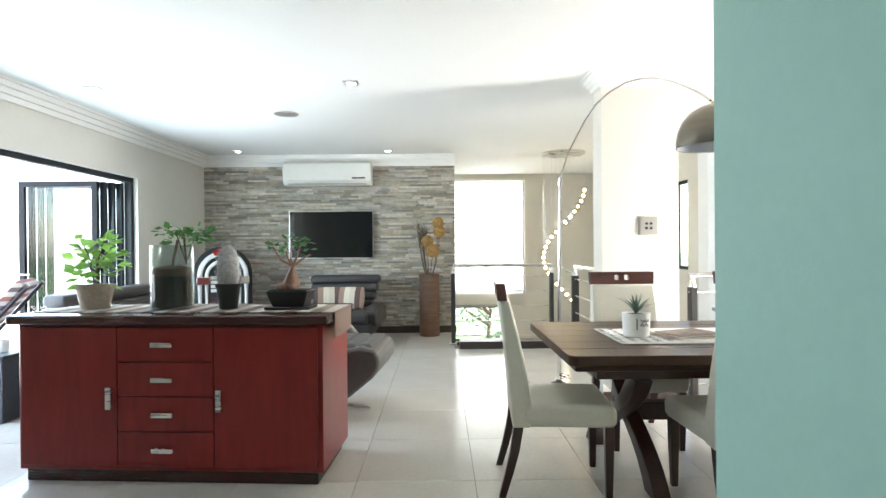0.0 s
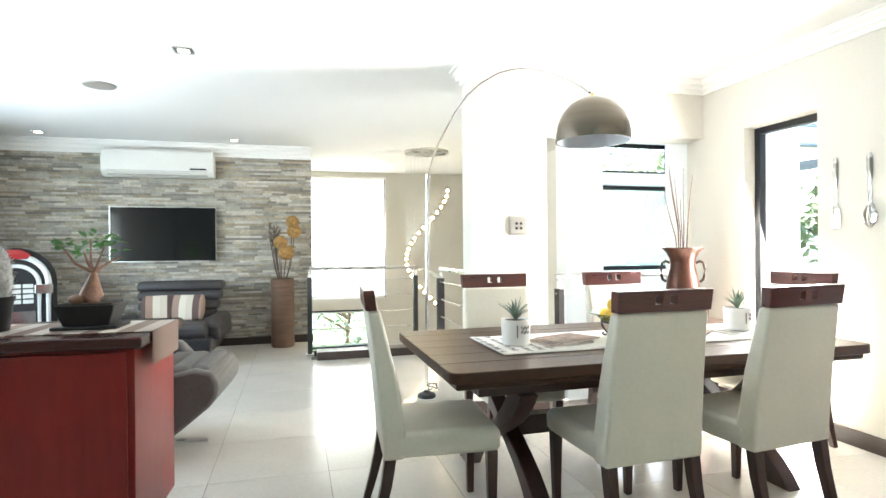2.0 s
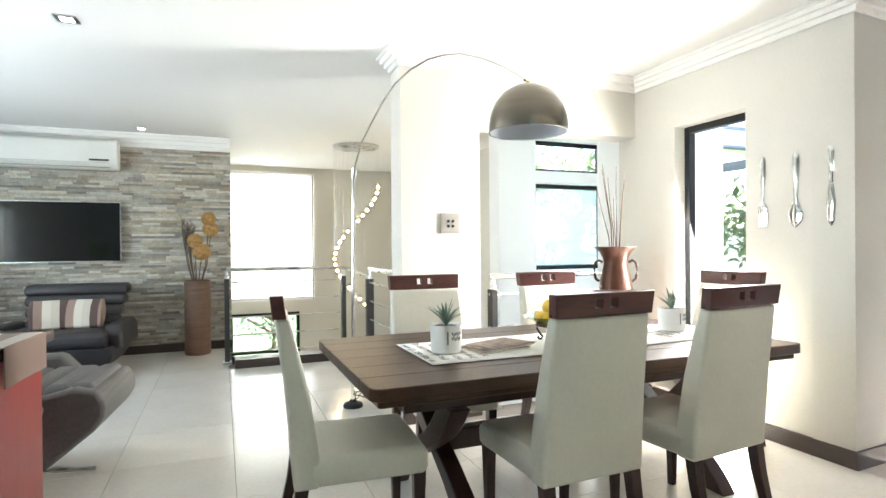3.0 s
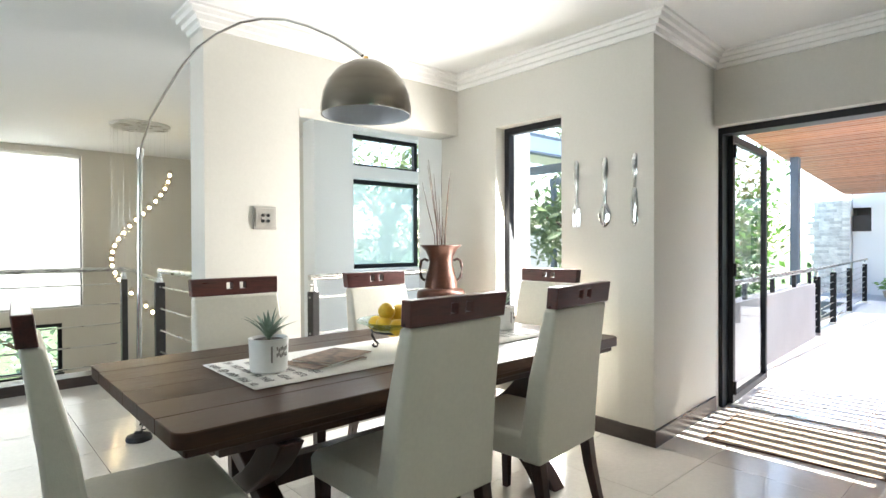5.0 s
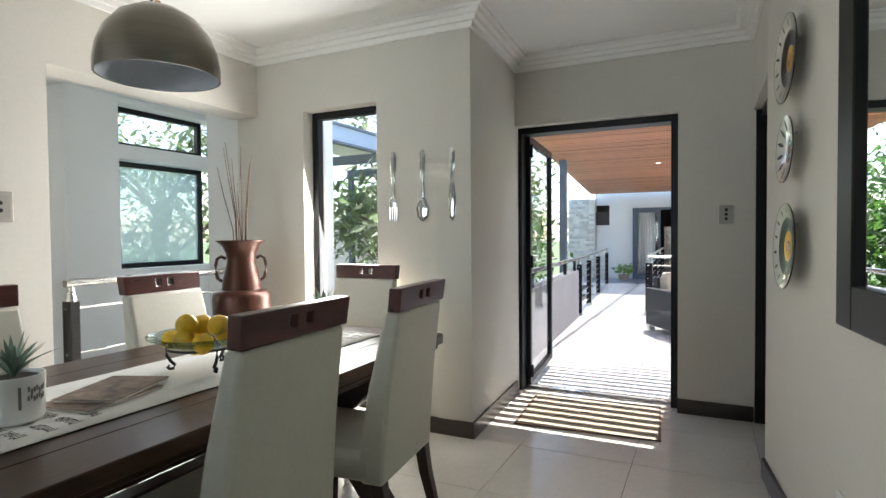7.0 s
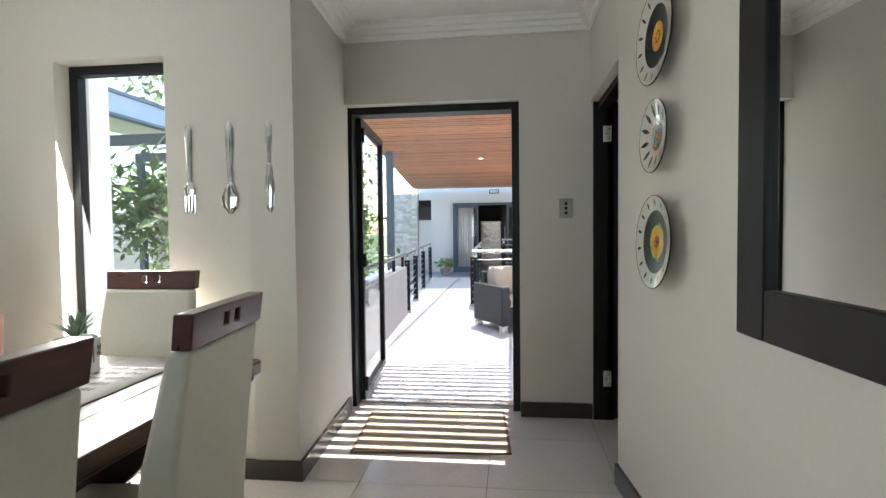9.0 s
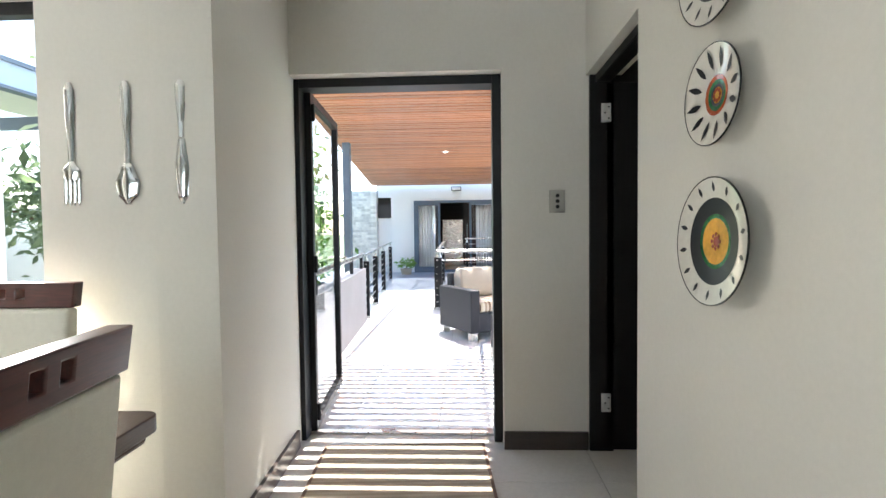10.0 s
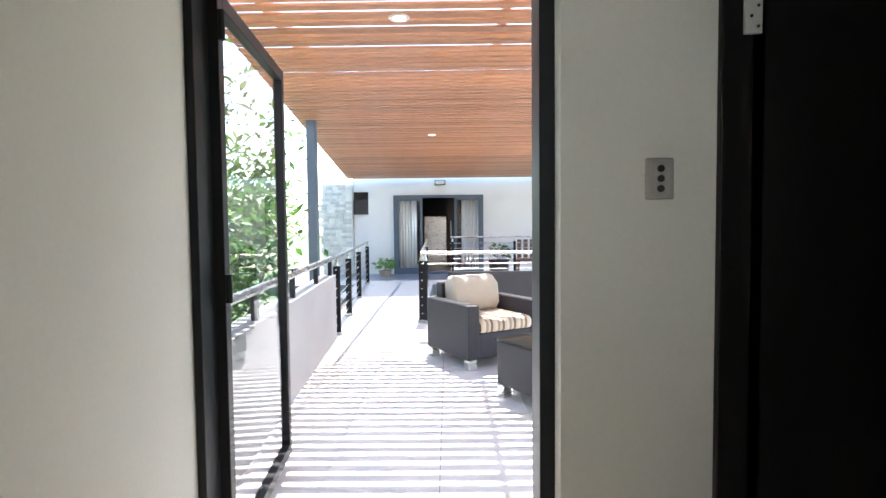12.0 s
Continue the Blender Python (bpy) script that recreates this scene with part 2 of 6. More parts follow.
M_BLUEFLOOR = material("blue_grey_deck_tile", (0.24, 0.27, 0.33), 0.3, vary=0.06)
# near-black base colour that stands in for the shade of dim interiors
M_ROOMSHADE = material("painted_room_shade", (0.05, 0.045, 0.042), 0.7, vary=0.1)
M_PALESTEEL = material("pale_blue_steel", (0.42, 0.52, 0.66), 0.45, vary=0.05)
M_BLUESTEEL = material("blue_grey_steel", (0.10, 0.14, 0.19), 0.45, vary=0.1)
STONES = [material("grey_ledge_stone", (0.36, 0.34, 0.30), 0.85, vary=0.18, scale=14, fine=60, random=0.38, bump=0.5, bump_scale=50),
          material("cream_ledge_stone", (0.52, 0.49, 0.43), 0.85, vary=0.15, scale=14, fine=60, random=0.28, bump=0.5, bump_scale=50),
          material("buff_ledge_stone", (0.40, 0.35, 0.27), 0.85, vary=0.18, scale=14, fine=60, random=0.3, bump=0.5, bump_scale=50)]

# ---- mesh helpers ----


def box(bm, x0, y0, z0, x1, y1, z1, m=None, bevel=0.0):
    r = bmesh.ops.create_cube(bm, size=1)
    vs = r["verts"]
    for v in vs:
        v.co = Vector((x0 + (v.co.x + 0.5) * (x1 - x0), y0 + (v.co.y + 0.5) * (y1 - y0), z0 + (v.co.z + 0.5) * (z1 - z0)))
    if bevel:
        es = list({e for v in vs for e in v.link_edges})
        vs = list({v for f in bmesh.ops.bevel(bm, geom=es, offset=bevel, segments=2, affect="EDGES", profile=0.5)["faces"] for v in f.verts} | {v for v in vs if v.is_valid})
    if m is not None:
        bmesh.ops.transform(bm, matrix=m, verts=vs)
    return bm


def cyl(bm, p0, p1, r0, r1=None, seg=12, caps=True):
    p0, p1 = Vector(p0), Vector(p1)
    d = p1 - p0
    m = Matrix.Translation((p0 + p1) / 2) @ d.to_track_quat("Z", "Y").to_matrix().to_4x4()
    bmesh.ops.create_cone(bm, cap_ends=caps, segments=seg, radius1=r0, radius2=r0 if r1 is None else r1, depth=d.length, matrix=m)
    return bm


def ball(bm, c, r, seg=14, scale=(1, 1, 1)):
    bmesh.ops.create_uvsphere(bm, u_segments=seg, v_segments=max(6, seg * 2 // 3), radius=r, matrix=Matrix.Translation(c) @ Matrix.Diagonal((*scale, 1)))
    return bm


def lathe(bm, profile, seg=28, c=(0, 0, 0), cap=True):
    """Turn a profile of (radius, height) round the upright axis."""
    rings = []
    for r, z in profile:
        rings.append([bm.verts.new((c[0] + r * math.cos(2 * math.pi * k / seg), c[1] + r * math.sin(2 * math.pi * k / seg), c[2] + z)) for k in range(seg)])
    for a, b in zip(rings, rings[1:]):
        for k in range(seg):
            bm.faces.new((a[k], a[(k + 1) % seg], b[(k + 1) % seg], b[k]))
    for ring, r in ((rings[0], profile[0][0]), (rings[-1], profile[-1][0])):
        if cap and r > 1e-4:
            bm.faces.new(ring)
    bmesh.ops.remove_doubles(bm, verts=bm.verts, dist=1e-5)
    bmesh.ops.recalc_face_normals(bm, faces=bm.faces)
    return bm


def tube(bm, pts, r, seg=8):
    pts = [Vector(p) for p in pts]
    rings = []
    for k, p in enumerate(pts):
        d = (pts[min(k + 1, len(pts) - 1)] - pts[max(k - 1, 0)]).normalized()
        q = d.to_track_quat("Z", "Y")
        rk = r[k] if isinstance(r, (list, tuple)) else r
        rings.append([bm.verts.new(p + q @ Vector((rk * math.cos(2 * math.pi * j / seg), rk * math.sin(2 * math.pi * j / seg), 0))) for j in range(seg)])
    for a, b in zip(rings, rings[1:]):
        for j in range(seg):
            bm.faces.new((a[j], a[(j + 1) % seg], b[(j + 1) % seg], b[j]))
    bm.faces.new(rings[0])
    bm.faces.new(rings[-1])
    bmesh.ops.recalc_face_normals(bm, faces=bm.faces)
    return bm


def prism(bm, poly, depth, m=None):
    """Extrude a polygon of (x, z) along y, from 0 to depth."""
    a = [bm.verts.new((x, 0, z)) for x, z in poly]
    b = [bm.verts.new((x, depth, z)) for x, z in poly]
    n = len(poly)
    fs = [bm.faces.new(a), bm.faces.new(b[::-1])] + [bm.faces.new((a[k], b[k], b[(k + 1) % n], a[(k + 1) % n])) for k in range(n)]
    bmesh.ops.recalc_face_normals(bm, faces=fs)
    if m is not None:
        bmesh.ops.transform(bm, matrix=m, verts=a + b)
    return bm


def mesh_of(name, bm, mat, smooth=False, angle=35):
    me = bpy.data.meshes.new(name)
    bm.to_mesh(me)
    bm.free()
    me.materials.append(mat)
    if smooth:
        for p in me.polygons:
            p.use_smooth = True
        me.set_sharp_from_angle(angle=radians(angle))
    return me


def part(name, bm, mat, parent, label="", smooth=False, bevel=0.0, seg=2):
    ob = new(name, mesh_of(name, bm, mat, smooth or bevel > 0))
    if bevel:
        md = ob.modifiers.new("edge", "BEVEL")
        md.width, md.segments, md.limit_method = bevel, seg, "ANGLE"
    ob.parent = parent
    return tagged(ob, label) if label else ob


def thing(name, label, category, m=None, group="", kind=""):
    ob = new(name)
    ob.empty_display_size = 0.1
    ob.matrix_basis = m if m is not None else Matrix()
    return tagged(ob, label, category, group, kind)


def structure(name, bm, mat, label, category, smooth=False):
    ob = new(name, mesh_of(name, bm, mat, smooth))
    return tagged(ob, label, category, kind="structure")


def B(*boxes):
    bm = bmesh.new()
    for b in boxes:
        box(bm, *b)
    return bm


# ---- the rooms ----
H = 2.62          # ceiling height
XW, XA, XB = -2.06, 4.75, 5.795     # left wall, tall-window wall, balcony-door wall
YS, YC, YN, YR, YBACK = 9.80, 6.04, 4.32, 2.745, 12.0   # stone wall, column wall, nib wall, mirror wall, stair-room back wall

structure("wall_stone_backing", B((XW - 0.2, YS + 0.03, -0.3, 1.63, YS + 0.22, H)), M_GROUT, "wall behind the split-stone cladding", "wall")
structure("wall_west", B((XW - 0.2, -1.0, 0, XW, 4.6, H), (XW - 0.2, 8.02, 0, XW, YS + 0.03, H), (XW - 0.2, 4.6, 2.08, XW, 8.02, H)), M_WALL, "cream wall with the folding-door opening", "wall")
structure("wall_south", B((XW - 0.2, -1.2, 0, 1.94, -1.0, H)), M_WALL, "plain cream wall", "wall")
structure("wall_teal", B((1.74, -1.0, 0, 1.94, 2.38, H), (1.94, 2.18, 0, 2.45, 2.38, H)), M_TEAL, "pale teal painted partition wall", "wall")
MWALL = pose(4.87, YR, 0, 0, 0, 6.0)     # the mirror wall stands a little out of square
structure("wall_doorway", B((4.87, 2.55, 2.06, XB + 0.01, YR, H)), M_WALL, "cream wall over the side doorway", "wall")
structure("wall_mirror", B((-2.62, -0.22, 0, 0, 0, H)), M_WALL, "cream wall with the mirror and plates", "wall").matrix_basis = MWALL
structure("wall_balcony_door", B((XB, 2.66, 0, XB + 0.24, 3.2, H), (XB, 3.2, 2.105, XB + 0.24, YN + 0.06, H)), M_WALL, "cream wall round the glass door", "wall")
structure("wall_nib", B((0, 0, 0, XB + 0.24 - XA, 0.23, H)), M_WALL, "cream return wall beside the glass door", "wall").matrix_basis = pose(XA, YN, 0, 0, 0, 3.2)
structure("wall_tall_window", B((XA, YN + 0.18, 0, XA + 0.24, 4.995, H), (XA, 4.995, 2.15, XA + 0.24, 5.61, H), (XA, 5.61, 0, XA + 0.24, 6.24, H), (XA, 4.995, -0.1, XA + 0.24, 5.61, 0.05)), M_WALL, "cream wall with a tall narrow window", "wall")
structure("column", B((2.69, YC, 0, 3.30, YC + 0.24, H), (3.30, YC, 2.15, XA, YC + 0.24, H)), M_WALL, "cream wall pier and lintel over the stair opening", "wall")
structure("wall_stair_back", B((1.43, YBACK, 2.53, 5.05, YBACK + 0.2, H), (3.0, YBACK, -2.8, 5.05, YBACK + 0.2, 2.53),
    (1.43, YBACK, 0.16, 3.0, YBACK + 0.2, 0.36), (1.43, YBACK, -2.8, 3.0, YBACK + 0.2, -0.7), (2.75, YBACK, -0.7, 3.0, YBACK + 0.2, 0.16)), M_WALL, "cream back wall of the stair well", "wall")
structure("wall_stair_west", B((1.43, YS + 0.22, -2.8, 1.63, YBACK, H), (1.43, 8.73, -2.8, 1.63, YS + 0.22, -0.3)), M_WALL, "cream side wall of the stair well", "wall")
structure("wall_white_pier", B((4.55, 8.1, -2.8, 5.05, 8.35, H), (5.05, 8.1, -2.8, 6.15, 8.35, 0.95), (5.05, 8.1, 2.02, 6.15, 8.35, 2.16), (5.05, 8.1, 2.56, 6.4, 8.35, H)), M_WHITEWALL, "white wall round the stair window", "wall")
structure("wall_stair_east", B((6.15, 6.8, -2.8, 6.4, 8.35, 0.95), (6.15, 6.8, 2.02, 6.4, 8.35, 2.16), (6.15, 6.8, 2.56, 6.4, 8.1, H), (6.15, 6.8, 0.95, 6.4, 6.9, 2.56), (XA + 0.20, 6.6, -2.8, 6.4, 6.8, H), (XA + 0.20, 6.24, -2.8, XA + 0.25, 6.6, H)), M_WHITEWALL, "white wall with the corner window", "wall")
structure("wall_stair_far_east", B((4.95, 8.35, -2.8, 5.05, 9.5, H), (4.95, 9.97, -2.8, 5.05, YBACK, H), (4.95, 9.5, -2.8, 5.05, 9.97, 0.9), (4.95, 9.5, 2.2, 5.05, 9.97, H)), M_WALL, "cream wall with a narrow window in the stair well", "wall")
structure("wall_stair_lower", B((1.43, 8.68, -2.8, 3.0, 8.72, -0.25), (2.9, 6.3, -2.8, 2.97, 8.68, -0.25), (2.9, 6.2, -2.8, 6.2, 6.26, -0.25)), M_WHITEWALL, "white walls under the landing edge", "wall")
structure("lower_floor", B((1.4, 6.2, -2.9, 6.4, 12.2, -2.8)), M_TILE, "tiled floor at the foot of the stairs", "floor")
structure("ceiling", B((XW - 0.2, -1.2, H, XB + 0.24, YN + 0.2, H + 0.2), (XW - 0.2, YN + 0.2, H, XA + 0.25, 6.6, H + 0.2), (XW - 0.2, 6.6, H, 6.4, 8.35, H + 0.2), (XW - 0.2, 8.35, H, 5.05, YBACK + 0.2, H + 0.2)), M_CEIL, "smooth white painted ceiling", "ceiling")
# floor slab with the stair well cut out; tiles lie on it
structure("floor", B((XW - 0.2, -1.2, -0.25, XB + 0.3, 6.2, -0.006), (XW - 0.2, 6.2, -0.25, 2.97, 8.72, -0.006), (XW - 0.2, 8.72, -0.25, 1.52, YS + 0.2, -0.006)), M_GROUT, "dark grout bed of the floor", "floor")
# the room behind the dark door: closing walls, its shade painted as near-black colour
structure("wall_dark_room", B((4.4, 0.4, 0, 4.5, 2.6, H), (5.9, 0.4, 0, 6.0, 2.6, H), (4.4, 0.3, 0, 6.0, 0.4, H)), M_ROOMSHADE, "side room walls with the room's shade put into their colour", "wall")


def cornice(name, pts, h=0.10):
    """Stepped plaster cornice along a line of wall corners, room on the left of the line."""
    bm = bmesh.new()
    steps = [(0.02, -h), (0.028, -h * 0.72), (0.05, -h * 0.7), (0.056, -h * 0.42), (0.08, -h * 0.4), (0.088, -h * 0.16), (0.11, -h * 0.14), (0.112, 0.0)]
    n = len(pts)
    rings = []
    for k, p in enumerate(pts):
        p = Vector((*p, 0))
        ds = []
        if k > 0:
            ds.append((p - Vector((*pts[k - 1], 0))).normalized())
        if k < n - 1:
            ds.append((Vector((*pts[k + 1], 0)) - p).normalized())
        ns = [Vector((-d.y, d.x, 0)) for d in ds]
        off = ns[0] if len(ns) == 1 else (ns[0] + ns[1]) / max(0.2, 1 + ns[0].dot(ns[1]))
        prof = [(-0.004, -h)] + steps + [(-0.004, 0.0)]
        rings.append([bm.verts.new((p.x + off.x * d, p.y + off.y * d, H - 0.001 + z)) for d, z in prof])
    m = len(rings[0])
    for a, b in zip(rings, rings[1:]):
        for j in range(m):
            bm.faces.new((a[j], a[(j + 1) % m], b[(j + 1) % m], b[j]))
    bm.faces.new(rings[0])
    bm.faces.new(rings[-1])
    bmesh.ops.recalc_face_normals(bm, faces=bm.faces)
    structure(name, bm, M_CORN, "white stepped plaster cornice", "cornice")


cornice("cornice_living", [(XW, 4.0), (XW, 4.6), (XW, YS), (1.63, YS)][::-1], 0.16)
cornice("cornice_dining", [(2.26, YR - 0.274), (4.87, YR), (XB, YR), (XB, YN + 0.058), (XA, YN), (XA, YC), (2.69, YC), (2.69, 6.26)], 0.10)


def skirting(name, boxes):
    structure(name, B(*boxes), M_SKIRT, "dark brown timber skirting board", "skirting")


skirting("baseboard_living", [(XW + 0.02, YS - 0.045, 0, 1.64, YS - 0.022, 0.1), (XW, 7.95, 0, XW + 0.02, YS - 0.05, 0.1)])
skirting("baseboard_dining", [(XA - 0.018, YN - 0.018, 0, XA, 4.995, 0.1), (XA - 0.018, 5.61, 0, XA, YC - 0.01, 0.1), (2.69, YC - 0.018, 0, 3.30, YC, 0.1),
    (XB - 0.018, YR - 0.01, 0, XB, 3.2, 0.1)])
skirting("baseboard_nib", [(0.0, -0.018, 0, XB - XA - 0.005, 0, 0.1)])
bpy.data.objects["baseboard_nib"].matrix_basis = pose(XA, YN, 0, 0, 0, 3.2)
skirting("baseboard_mirror", [(-2.62, 0, 0, 0, 0.018, 0.1)])
bpy.data.objects["baseboard_mirror"].matrix_basis = MWALL

# ---- doors and windows ----


def frame_bars(parent, w, h, t=0.05, d=0.06, mat=None, names=("jamb", "jamb", "head", "sill"), bottom=True):
    """Four bars of a frame in the local xz plane, from (0, 0) to (w, h), d thick along y."""
    mat = mat or M_ALU
    part(names[0], B((0, 0, 0, t, d, h)), mat, parent, bevel=0.003)
    part(names[1], B((w - t, 0, 0, w, d, h)), mat, parent, bevel=0.003)
    part(names[2], B((t, 0, h - t, w - t, d, h)), mat, parent, bevel=0.003)
    if bottom:
        part(names[3], B((t, 0, 0, w - t, d, t)), mat, parent, bevel=0.003)


def pane(parent, x0, z0, x1, z1, y=0.028, mat=None):
    p = part("pane", B((x0, y, z0, x1, y + 0.005, z1)), mat or M_GLASS, parent)
    p.visible_shadow = False
    return p


def window(name, m, w, h, label, bars=(), mat=None, t=0.05):
    win = thing(name, label, "window", m, kind="structure")
    frame_bars(win, w, h, t)
    zs = [t, *bars, h - t]
    for z in bars:
        part("transom", B((t, 0, z - 0.02, w - t, 0.06, z + 0.02)), M_ALU, win)
    for a, b in zip(zs, zs[1:]):
        pane(win, t - 0.01, a, w - t + 0.01, b, mat=mat)
    return win


# tall window beside the cutlery; local x runs along +y of the room
window("window_1", pose(XA + 0.16, 4.995, 0.05, 0, 0, 90), 0.615, 2.10, "tall narrow black-framed window to the garden")
window("window_2", pose(5.05, 8.27, 0.95), 1.10, 1.07, "black-framed stair window with misted glass", mat=M_FROST)
window("window_3", pose(5.05, 8.27, 2.16), 1.10, 0.40, "black-framed clerestory pane over the stair window")
window("window_4", pose(6.23, 6.9, 0.95, 0, 0, 90), 1.2, 1.07, "black-framed corner window of the stairs", mat=M_FROST)
window("window_5", pose(6.23, 6.9, 2.16, 0, 0, 90), 1.2, 0.40, "black-framed clerestory pane at the corner")
window("window_6", pose(1.63, YBACK + 0.05, 0.36), 1.37, 2.17, "large stair window behind a white blind")
window("window_7", pose(1.63, YBACK + 0.02, -0.70), 1.12, 0.86, "low black-framed stair window onto greenery", bars=(0.2,))
window("window_8", pose(5.03, 9.5, 0.9, 0, 0, 90), 0.47, 1.3, "narrow black-framed window in the stair well")
part("deep_sill", B((-0.02, -0.03, -0.02, 1.14, 0.0, 0.17)), M_ALU, bpy.data.objects["window_7"])
blind = thing("roller_blind", "white translucent roller blind drawn down over the stair window", "blind", pose(1.64, YBACK - 0.02, 0.36))
part("cloth", B((0.0, 0, 0.02, 1.33, 0.004, 2.13)), M_BLIND, blind)
part("roller", cyl(bmesh.new(), (0, 0.0, 2.15), (1.34, 0.0, 2.15), 0.025), M_WHITEPLASTIC, blind)
part("bottom_bar", B((0, -0.006, 0.0, 1.33, 0.01, 0.025)), M_WHITEPLASTIC, blind)

# glass door to the balcony: fixed frame and the leaf folded outwards
door = thing("door_1", "black aluminium glass door standing open to the balcony", "door", pose(6.045, 3.2, 0, 0, 0, 90), kind="structure")
frame_bars(door, 1.205, 2.105, 0.05, 0.16, names=("jamb", "jamb", "head", "threshold"), bottom=False)
part("threshold", B((0.05, -0.02, 0.0, 1.155, 0.06, 0.012)), M_STEEL, door)
leaf = thing("door_2", "black-framed glass door leaf folded outwards", "door", pose(6.0, 4.32, 0.015, 0, 0, 5.0), kind="structure")
frame_bars(leaf, 1.06, 2.05, 0.055, 0.045, names=("stile", "stile", "top_rail", "bottom_rail"))
pane(leaf, 0.05, 0.05, 1.01, 2.0, y=0.02)
part("outer_post", B((-0.01, 0.05, 0, 0.06, 0.26, 2.08)), M_ALU, leaf)
hd = part("handle", tube(bmesh.new(), [(1.03, -0.005, 1.0), (1.03, -0.05, 1.0), (0.93, -0.05, 1.0)], 0.009), M_STEEL, leaf, "brushed steel lever handle")
for z in (0.12, 1.02, 1.92):
    part("hinge", cyl(bmesh.new(), (0.0, -0.012, z - 0.05), (0.0, -0.012, z + 0.05), 0.012), M_ALU, leaf)

# dark door to the side room, open at a right angle
jamb = thing("door_frame", "black-stained timber frame of the side doorway", "door frame", pose(0, 0, 0), kind="structure")
part("jamb", B((XB - 0.03, 2.60, 0, XB - 0.002, 2.73, 2.058)), M_BLACKDOOR, jamb, bevel=0.004)
part("head", B((4.87, 2.62, 2.015, XB - 0.031, 2.70, 2.058)), M_BLACKDOOR, jamb, bevel=0.004)
ddoor = thing("door_3", "black timber door standing open into an unlit room", "door", pose(XB + 0.015, 2.64, 0.01), kind="structure")
part("leaf", B((-0.045, -0.82, 0, 0, 0.0, 2.0)), M_BLACKDOOR, ddoor, bevel=0.003)
for z in (0.265, 1.84):
    h = part("hinge", B((-0.058, -0.02, z - 0.05, -0.047, 0.03, z + 0.05)), M_SATIN, ddoor, "satin steel butt hinge with screws")
    for dz in (-0.03, 0.0, 0.03):
        part("screw", ball(bmesh.new(), (-0.059, -0.008 + 0.02 * (dz == 0), z + dz), 0.005, 8), M_BLACK, h)

# folding doors to the patio, stacked open outside
fold = thing("door_4", "black aluminium folding doors stacked open at the patio", "door", pose(0, 0, 0), kind="structure")
part("head_track", B((XW - 0.12, 4.6, 2.025, XW - 0.05, 8.02, 2.078)), M_ALU, fold)
part("jamb", B((XW - 0.12, 7.96, 0, XW - 0.05, 8.018, 2.025)), M_ALU, fold)
for k in range(4):
    y = 7.92 - 0.075 * k
    x = -2.18 - 0.045 * k
    lf = part("leaf_frame", B((x - 0.06, y - 0.022, 0.02, x, y + 0.022, 2.01), (x - 0.85, y - 0.022, 0.02, x - 0.79, y + 0.022, 2.01), (x - 0.79, y - 0.022, 1.95, x - 0.06, y + 0.022, 2.01), (x - 0.79, y - 0.022, 0.02, x - 0.06, y + 0.022, 0.09)), M_ALU, fold)
    g = part("pane", B((x - 0.79, y - 0.003, 0.09, x - 0.06, y + 0.003, 1.95)), M_GLASS, lf)
    g.visible_shadow = False
part("handle", tube(bmesh.new(), [(-3.135, 7.67, 1.0), (-3.135, 7.62, 1.0), (-3.015, 7.62, 1.0)], 0.01), M_STEEL, fold)

# ---- dining furniture ----


def leg_curve(bm, pts, r, seg=4):
    """Square leg that follows a curve; r is half the side."""
    pts = [Vector(p) for p in pts]
    rings = []
    for k, p in enumerate(pts):
        s = r[k]
        rings.append([bm.verts.new((p.x + a * s, p.y + b * s, p.z)) for a, b in ((-1, -1), (1, -1), (1, 1), (-1, 1))])
    for a, b in zip(rings, rings[1:]):
        for j in range(4):
            bm.faces.new((a[j], a[(j + 1) % 4], b[(j + 1) % 4], b[j]))
    bm.faces.new(rings[0])
    bm.faces.new(rings[-1])
    bmesh.ops.recalc_face_normals(bm, faces=bm.faces)
    return bm


def loft(bm, sections):
    """Closed skin through rectangles (x0, x1, y0, y1, z)."""
    rings = []
    for x0, x1, y0, y1, z in sections:
        rings.append([bm.verts.new(c) for c in ((x0, y0, z), (x1, y0, z), (x1, y1, z), (x0, y1, z))])
    for a, b in zip(rings, rings[1:]):
        for j in range(4):
            bm.faces.new((a[j], a[(j + 1) % 4], b[(j + 1) % 4], b[j]))
    bm.faces.new(rings[0])
    bm.faces.new(rings[-1])
    bmesh.ops.recalc_face_normals(bm, faces=bm.faces)
    return bm


def holed_plate(xs, zs, y0, y1, holes):
    """An upright plate from y0 to y1 on a grid of xs and zs; holes are the (column, row) cells left open."""
    bm_ = bmesh.new()
    grid = {(i, k, d): bm_.verts.new((x, y, z)) for i, x in enumerate(xs) for k, z in enumerate(zs) for d, y in ((0, y0), (1, y1))}
    nx_, nz_ = len(xs) - 1, len(zs) - 1
    solid = {(i, k) for i in range(nx_) for k in range(nz_)} - set(holes)
    for i, k in solid:
        for d in (0, 1):
            bm_.faces.new([grid[p] for p in ((i, k, d), (i + 1, k, d), (i + 1, k + 1, d), (i, k + 1, d))])
        for di, dk, a, b in ((-1, 0, (0, 0), (0, 1)), (1, 0, (1, 0), (1, 1)), (0, -1, (0, 0), (1, 0)), (0, 1, (0, 1), (1, 1))):
            if (i + di, k + dk) not in solid:
                bm_.faces.new([grid[p] for p in ((i + a[0], k + a[1], 0), (i + b[0], k + b[1], 0), (i + b[0], k + b[1], 1), (i + a[0], k + a[1], 1))])
    bmesh.ops.recalc_face_normals(bm_, faces=bm_.faces)
    return bm_


